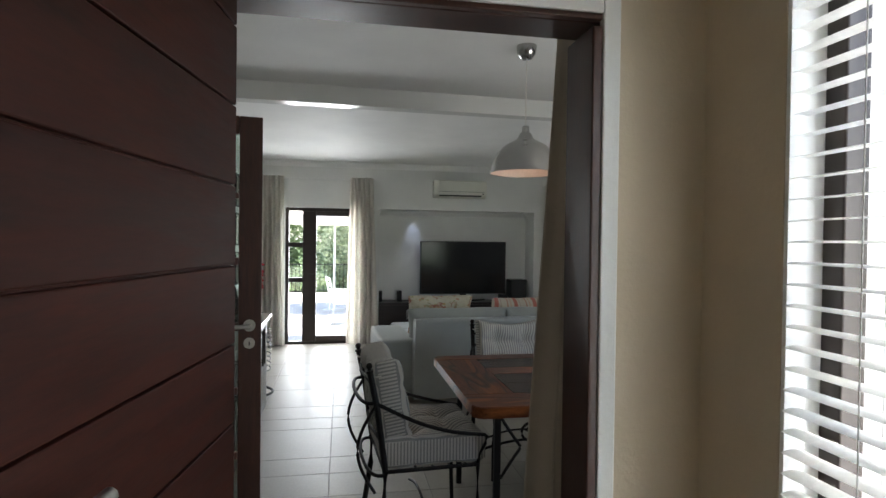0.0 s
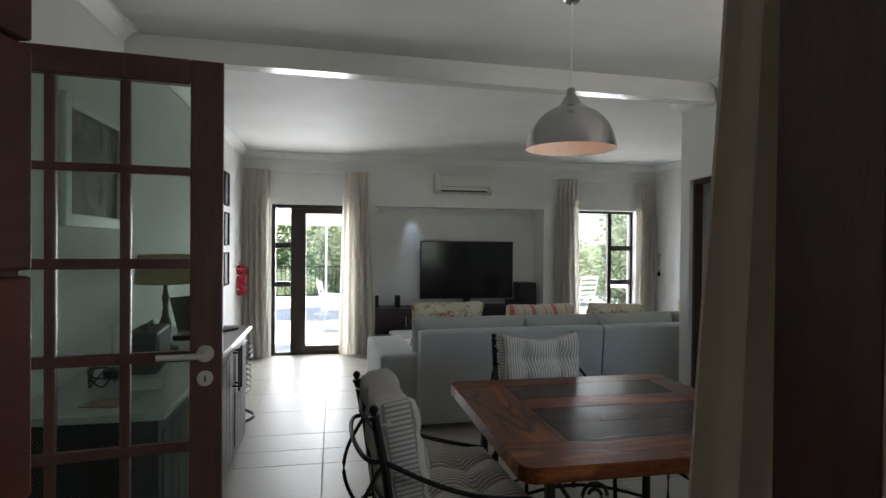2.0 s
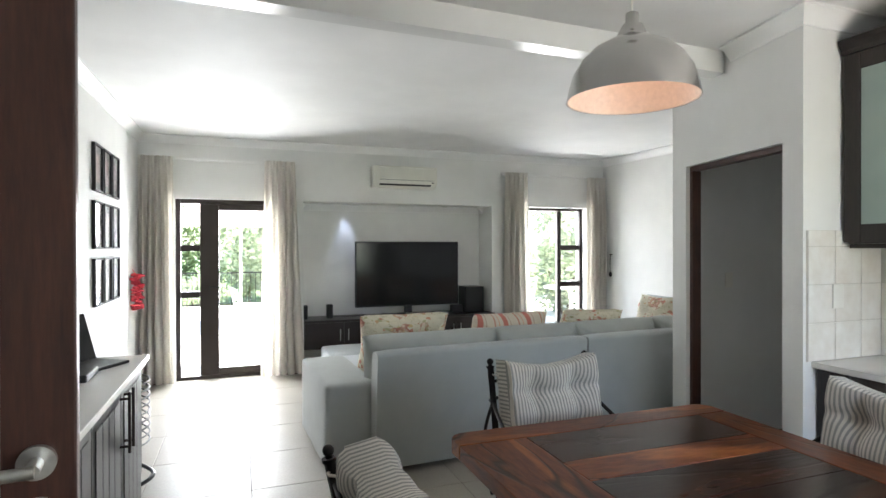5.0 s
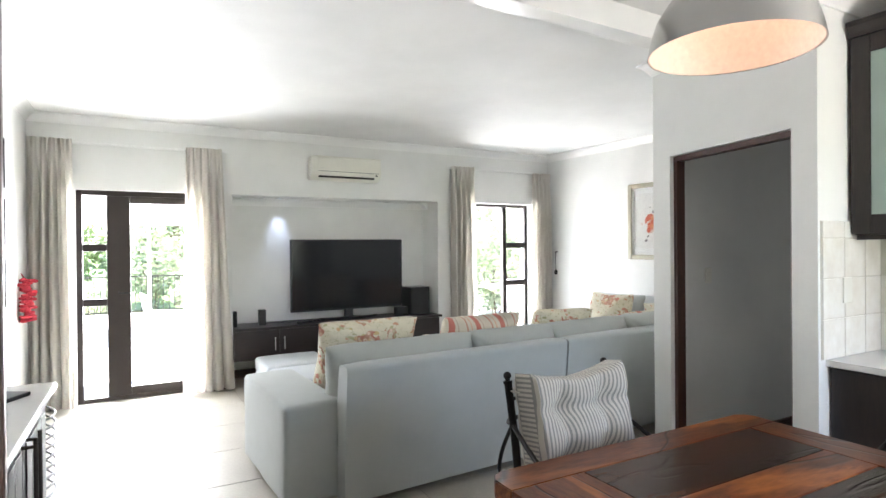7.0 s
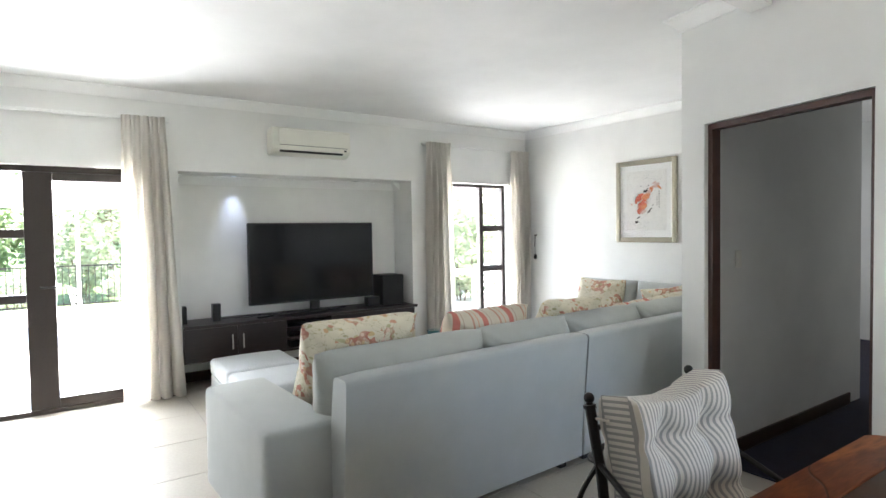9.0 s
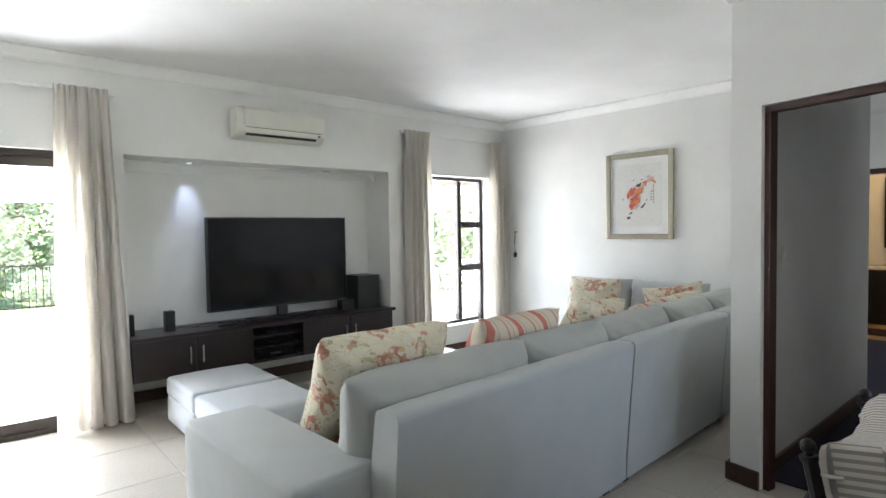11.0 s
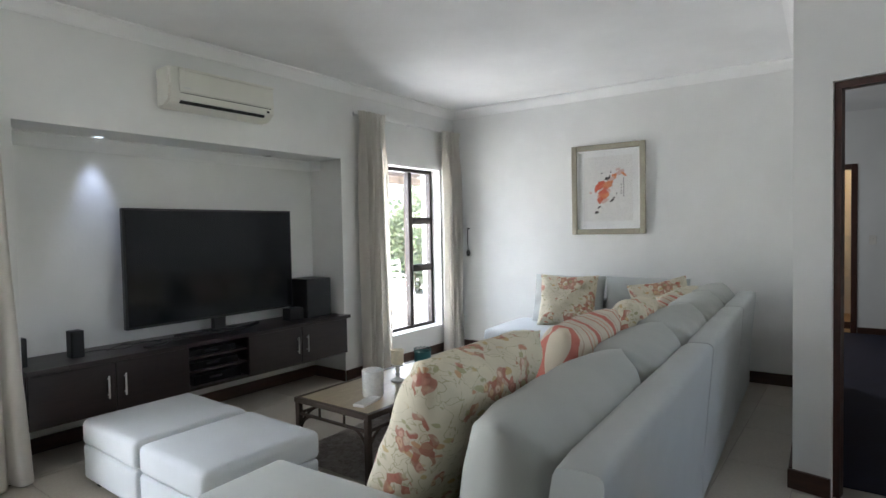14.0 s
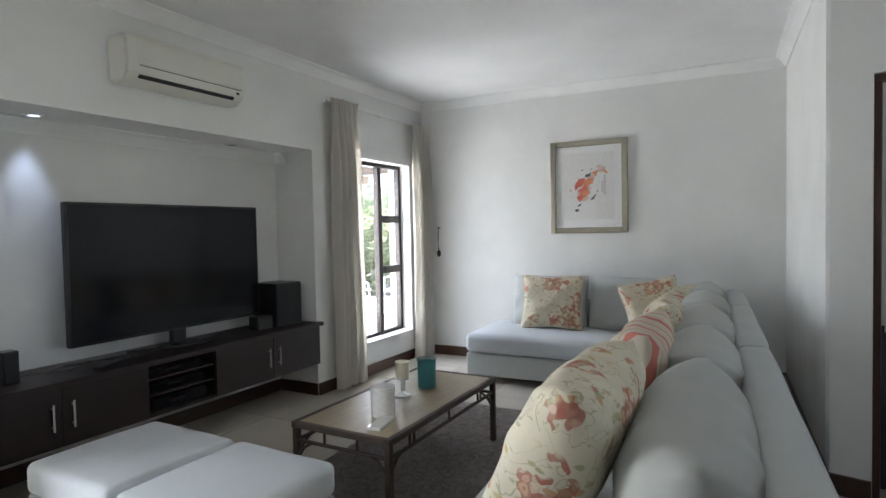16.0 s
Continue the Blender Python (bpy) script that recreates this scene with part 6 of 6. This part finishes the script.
lamp("bathroom_light", "POINT", Matrix.Translation((9.15, 5.0, 2.30)), 1.4, (1.0, 0.66, 0.32), radius=0.06)
cl = thing("ceiling_light", pose(9.15, 5.0, 2.60), "small warm ceiling light over the wash-stand", "lamp")
part("globe", lathe(bmesh.new(), [(0.02, 0.0), (0.09, 0.03), (0.11, 0.08), (0.10, 0.139)], seg=24), glow("warm_globe", (1.0, 0.8, 0.55), 1.0), cl, "", True)
sw = thing("light_switch", pose(8.299, 4.53, 1.16), "small white light switch on the bedroom wall", "switch")
part("plate", solid([(-0.010, 0, -0.035, 0.035, -0.055, 0.055)], 0.003), WHITEP, sw)
part("rocker", solid([(-0.015, -0.0102, -0.010, 0.010, -0.018, 0.018)], 0.002), WHITEP, sw)
for z in (0.62, 1.22):
    so = thing("wall_socket", pose(10.049, 4.84, z), "white socket plate on the warm-lit bathroom wall", "socket", "bathroom sockets")
    part("plate", solid([(-0.010, 0, -0.06, 0.06, -0.05, 0.05)], 0.003), WHITEP, so)
vn = thing("vanity_unit", pose(9.76, 5.60, 0.012), "dark wood vanity with a white basin", "vanity")
part("cabinet", solid([(-0.25, 0.25, -0.60, 0.60, 0.12, 0.77)], 0.004), KITCHEN, vn)
part("plinth", solid([(-0.20, 0.25, -0.56, 0.56, 0.0, 0.119)], 0.004), KITCHEN, vn)
for y in (-0.30, 0.30):
    dr = part("door", solid([(-0.272, -0.2505, y - 0.293, y + 0.293, 0.14, 0.75)], 0.004), KITCHEN, vn)
    bm = bmesh.new()
    rod(bm, (-0.295, y - 0.2, 0.50), (-0.295, y - 0.2, 0.70), 0.006)
    for z in (0.52, 0.68):
        rod(bm, (-0.295, y - 0.2, z), (-0.272, y - 0.2, z), 0.005)
    part("handle", bm, STEEL, dr, "brushed steel bar handle", True)
part("counter", solid([(-0.28, 0.25, -0.61, 0.61, 0.771, 0.795)], 0.004), STONE, vn)
part("basin", lathe(bmesh.new(), [(0.10, 0.796), (0.19, 0.83), (0.225, 0.92), (0.212, 0.92), (0.17, 0.84), (0.05, 0.82)], (-0.02, -0.33, 0), 32), CERAM, vn, "white round basin", True)
bm = bmesh.new()
rod(bm, (0.20, -0.33, 0.795), (0.20, -0.33, 1.06), 0.014)
rod(bm, (0.20, -0.33, 1.05), (0.08, -0.33, 1.03), 0.011)
part("tap", bm, CHROME, vn, "", True)
mi = thing("wall_mirror", pose(10.049, 5.275, 1.51), "dark-framed mirror above the wash-stand", "mirror")
bm = bmesh.new()
for b in ((-0.29, -0.215, -0.44, 0.58), (0.215, 0.29, -0.44, 0.58)):
    box(bm, -0.04, 0, b[0], b[1], b[2], b[3], 0.004)
for z0, z1 in ((-0.44, -0.38), (0.38, 0.58)):
    box(bm, -0.0395, 0, -0.215, 0.215, z0, z1, 0.004)
part("frame", bm, KITCHEN, mi)
part("mirror_glass", solid([(-0.014, -0.01, -0.216, 0.216, -0.381, 0.381)]), plain("mirror", (0.8, 0.8, 0.8), 0.02, 1.0, 0, 5, 0), mi)

# ---- outside ----
struct("ground", solid([(-400, 400, OUT + 0.001, 600, -0.30, -0.14), (-400, 400, -400, -2.36, -0.30, -0.14), (8.76, 400, -2.36, OUT, -0.30, -0.14), (-400, W - 0.2, -2.36, OUT, -0.30, -0.14)]), LAWN, "green lawn reaching away from the house", "lawn")
patio = struct("pavement_patio", solid([(-6, 18, OUT + 0.002, 17.3, -0.20, -0.045)]), GROUT, "pale paved patio in the sun", "patio")


def leaves(bm, c, rad, n, size, seed, flat=1.0):
    r = random.Random(seed)
    for _ in range(n):
        d = Vector((r.gauss(0, 1), r.gauss(0, 1), r.gauss(0, 1))).normalized()
        q = Vector(c) + Vector((d.x * rad[0], d.y * rad[1], d.z * rad[2])) * (0.55 + 0.5 * r.random()) * (0.85 + 0.3 * noise.noise(d * 2.3 + Vector((seed, 0, 0))))
        if q.z < -0.1:
            continue
        a = Vector((r.gauss(0, 1), r.gauss(0, 1), r.gauss(0, 0.6))).normalized() * size * (0.6 + 0.8 * r.random())
        b = a.cross(Vector((r.gauss(0, 1), r.gauss(0, 1), r.gauss(0, 1)))).normalized() * a.length * 0.42
        v = [bm.verts.new(q - a), bm.verts.new(q + b), bm.verts.new(q + a), bm.verts.new(q - b)]
        bm.faces.new(v)
    return bm


def tree(x, y, h, r, seed, label, mat=LEAF):
    t = thing("tree", pose(x, y, -0.14), label, "tree", "garden trees")
    rr_ = random.Random(seed)
    bm = tube(bmesh.new(), [(0, 0, 0), (0.05, 0.02, h * 0.3), (-0.05, 0.05, h * 0.62)], 0.09, 8)
    for k in range(5):
        a = k * 1.3 + seed
        tube(bm, [(0, 0, h * (0.32 + 0.06 * k)), (0.4 * r * math.cos(a), 0.4 * r * math.sin(a), h * (0.5 + 0.05 * k)), (0.75 * r * math.cos(a), 0.75 * r * math.sin(a), h * (0.62 + 0.05 * k))], 0.035, 6)
    part("trunk", bm, BARK, t, "", True)
    bm = bmesh.new()
    for k in range(9):
        a = rr_.uniform(0, 6.28)
        q = rr_.uniform(0.1, 0.7) * r
        leaves(bm, (q * math.cos(a), q * math.sin(a), h * rr_.uniform(0.45, 0.95)), (r * 0.5, r * 0.5, r * 0.4), 420, 0.085, seed * 20 + k)
    part("crown", bm, mat, t)
    return t


def bush(x, y, rx, ry, h, n, seed, label, size=0.06):
    b = thing("bush", pose(x, y, -0.14), label, "bush", "garden bushes")
    bm = leaves(bmesh.new(), (0, 0, h * 0.5), (rx, ry, h * 0.55), n, size, seed)
    # Shrubs up to 3 m take the leaf colour with sunlight mixed in.
    part("foliage", bm, LEAF if h > 3 else LEAF_SUN_TINT, b)
    bm = bmesh.new()
    for k in range(5):
        a = k * 1.26
        tube(bm, [(0.05 * math.cos(a), 0.05 * math.sin(a), 0), (rx * 0.4 * math.cos(a), ry * 0.4 * math.sin(a), h * 0.5)], 0.015, 6)
    part("stems", bm, BARK, b)
    return b


tree(0.9, 20.0, 4.9, 1.7, 2, "leafy garden tree beyond the patio, sunlight mixed into its leaf colour", LEAF_SUN_TINT)
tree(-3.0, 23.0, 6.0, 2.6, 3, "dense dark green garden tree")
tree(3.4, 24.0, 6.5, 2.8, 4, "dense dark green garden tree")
tree(9.5, 16.5, 4.8, 2.2, 5, "leafy garden tree beyond the patio, sunlight mixed into its leaf colour", LEAF_SUN_TINT)
for k in range(9):
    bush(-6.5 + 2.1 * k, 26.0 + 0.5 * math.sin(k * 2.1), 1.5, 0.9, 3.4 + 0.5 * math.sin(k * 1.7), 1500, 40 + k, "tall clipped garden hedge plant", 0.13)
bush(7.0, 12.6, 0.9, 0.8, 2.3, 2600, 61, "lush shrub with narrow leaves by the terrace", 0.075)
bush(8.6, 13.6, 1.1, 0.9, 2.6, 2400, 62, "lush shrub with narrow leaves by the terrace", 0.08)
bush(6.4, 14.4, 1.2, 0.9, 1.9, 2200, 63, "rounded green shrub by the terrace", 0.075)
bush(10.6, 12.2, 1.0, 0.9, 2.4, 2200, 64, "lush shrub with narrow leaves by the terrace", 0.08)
bush(0.3, 19.0, 0.85, 0.7, 2.5, 2600, 67, "leafy bright green shrub, sunlight mixed into its leaf colour", 0.075)
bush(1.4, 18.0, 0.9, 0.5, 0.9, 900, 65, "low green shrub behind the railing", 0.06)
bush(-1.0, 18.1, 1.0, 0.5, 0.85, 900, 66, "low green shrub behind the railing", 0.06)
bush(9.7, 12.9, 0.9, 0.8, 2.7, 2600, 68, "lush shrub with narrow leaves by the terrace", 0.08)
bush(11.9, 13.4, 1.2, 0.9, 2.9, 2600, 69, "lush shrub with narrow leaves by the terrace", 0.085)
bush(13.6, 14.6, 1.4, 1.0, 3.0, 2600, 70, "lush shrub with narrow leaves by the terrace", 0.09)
fe = thing("garden_railing", pose(0, 17.4, -0.14), "dark metal garden railing at the edge of the patio", "railing")
for z in (0.12, 0.95):
    part("rail", solid([(-6, 5, -0.012, 0.012, z, z + 0.03)]), IRON, fe)
pst = part("baluster", solid([(-0.008, 0.008, -0.008, 0.008, 0.0, 0.95)]), IRON, fe)
pst.location = (-6, 0, 0)
for k in range(1, 92):
    q = new("baluster", pst.data)
    q.parent = fe
    q.location = (-6 + 0.12 * k, 0, 0)
um = thing("patio_umbrella", pose(0.12, 13.0, -0.045), "open cream canvas patio umbrella on a white pole", "umbrella")
part("pole", tube(bmesh.new(), [(0, 0, 0), (0, 0, 2.65)], 0.024), WHITEM, um)
part("base", lathe(bmesh.new(), [(0.26, 0), (0.26, 0.05), (0.05, 0.09), (0.04, 0.2)], seg=24), STONE, um, "", True)
part("canopy", lathe(bmesh.new(), [(1.35, 1.98), (1.34, 2.14), (0.75, 2.38), (0.04, 2.66), (0.02, 2.64), (0.74, 2.36), (1.32, 2.12)], seg=8), CANVAS, um)


def patio_chair(m):
    c = thing("patio_chair", m, "white metal patio chair standing in the sun", "chair", "patio chairs")
    for sx in (-1, 1):
        part("back_leg", tube(bmesh.new(), [(sx * 0.25, -0.08, 0), (sx * 0.24, 0.0, 0.43), (sx * 0.24, -0.10, 0.92)], 0.013), WHITEM, c, "", True)
        part("leg", tube(bmesh.new(), [(sx * 0.26, 0.48, 0), (sx * 0.25, 0.44, 0.43), (sx * 0.26, 0.42, 0.64), (sx * 0.26, 0.0, 0.66)], 0.013), WHITEM, c, "", True)
    part("seat", solid([(-0.25, 0.25, -0.01, 0.46, 0.42, 0.45)], 0.01), WHITEM, c)
    for z in (0.55, 0.66, 0.77, 0.88):
        part("back_slat", solid([(-0.24, 0.24, -0.10 + (0.92 - z) * 0.2, -0.085 + (0.92 - z) * 0.2, z - 0.03, z + 0.03)], 0.004), WHITEM, c)
    return c


pc = patio_chair(pose(0.12, 10.7, -0.045, 0, 0, -80))
for m_ in (pose(6.1, 10.6, -0.045, 0, 0, 200), pose(6.9, 11.2, -0.045, 0, 0, 150), pose(5.6, 11.8, -0.045, 0, 0, 20), pose(7.7, 10.3, -0.045, 0, 0, 90)):
    copy_thing(pc, m_)
pt = thing("patio_table", pose(6.5, 11.5, -0.045), "round white patio table under the pergola", "table")
part("tabletop", lathe(bmesh.new(), [(0.02, 0.70), (0.55, 0.70), (0.56, 0.715), (0.55, 0.73), (0.02, 0.73)], seg=32), WHITEM, pt)
part("pedestal", lathe(bmesh.new(), [(0.25, 0), (0.25, 0.02), (0.04, 0.05), (0.035, 0.70)], seg=20), WHITEM, pt)
pg = thing("pergola", pose(0, 0, -0.045), "weathered timber pergola over the terrace", "pergola")
for x in (4.4, 8.4):
    part("post", solid([(x - 0.06, x + 0.06, 11.94, 12.06, 0, 2.35)], 0.006), TIMBER, pg)
part("beam", solid([(4.0, 8.8, 11.95, 12.05, 2.351, 2.5)], 0.006), TIMBER, pg)
for k in range(11):
    x = 4.1 + 0.45 * k
    part("rafter", solid([(x - 0.025, x + 0.025, 9.3, 12.5, 2.501, 2.60)], 0.004), TIMBER, pg)

# ---- floor tiles, paving and the last pieces ----
P = 0.632
meshes = {}


def slab(name, x0, x1, y0, y1, z0, z1, mat, parent, gap):
    w_, d_ = round(x1 - x0, 4), round(y1 - y0, 4)
    key = (name, w_, d_)
    if key not in meshes:
        bm = solid([(gap / 2, w_ - gap / 2, gap / 2, d_ - gap / 2, z0, z1)])
        bmesh.ops.bevel(bm, geom=[e for e in bm.edges if all(v.co.z > z1 - 1e-4 for v in e.verts)], offset=0.0015, segments=1, affect="EDGES")
        me = bpy.data.meshes.new(name)
        bm.to_mesh(me)
        bm.free()
        me.materials.append(mat)
        meshes[key] = me
    ob = new(name, meshes[key])
    ob.parent = parent
    ob.location = (x0, y0, 0)
    return ob


def tiles(x0, x1, y0, y1):
    xs = sorted({x0, x1} | {0.205 + P * k for k in range(-10, 12) if x0 + 0.02 < 0.205 + P * k < x1 - 0.02})
    yy = sorted({y0, y1} | {4.645 + P * k for k in range(-14, 10) if y0 + 0.02 < 4.645 + P * k < y1 - 0.02})
    for a, b in zip(xs, xs[1:]):
        for c, d in zip(yy, yy[1:]):
            slab("tile", a, b, c, d, -0.0039, 0.0, TILE, floor, 0.005)


tiles(W, 3.5, S, 3.725)
tiles(W, 3.10, 3.725, 4.93)
tiles(W, ES + 0.02, 4.93, N + 0.02)
tiles(-0.55, 0.50, N + 0.02, OUT)
tiles(0.84, 3.31, N + 0.02, 8.88)
tiles(-0.10, 0.914, 1.24, S)
tiles(-0.9, 1.19, -2.2, 1.24)
for i in range(20):
    for j in range(14):
        slab("paver", -3.5 + 0.61 * i, -2.89 + 0.61 * i, OUT + 0.01 + 0.61 * j, OUT + 0.62 + 0.61 * j, -0.044, -0.035, PAVING, patio, 0.008)
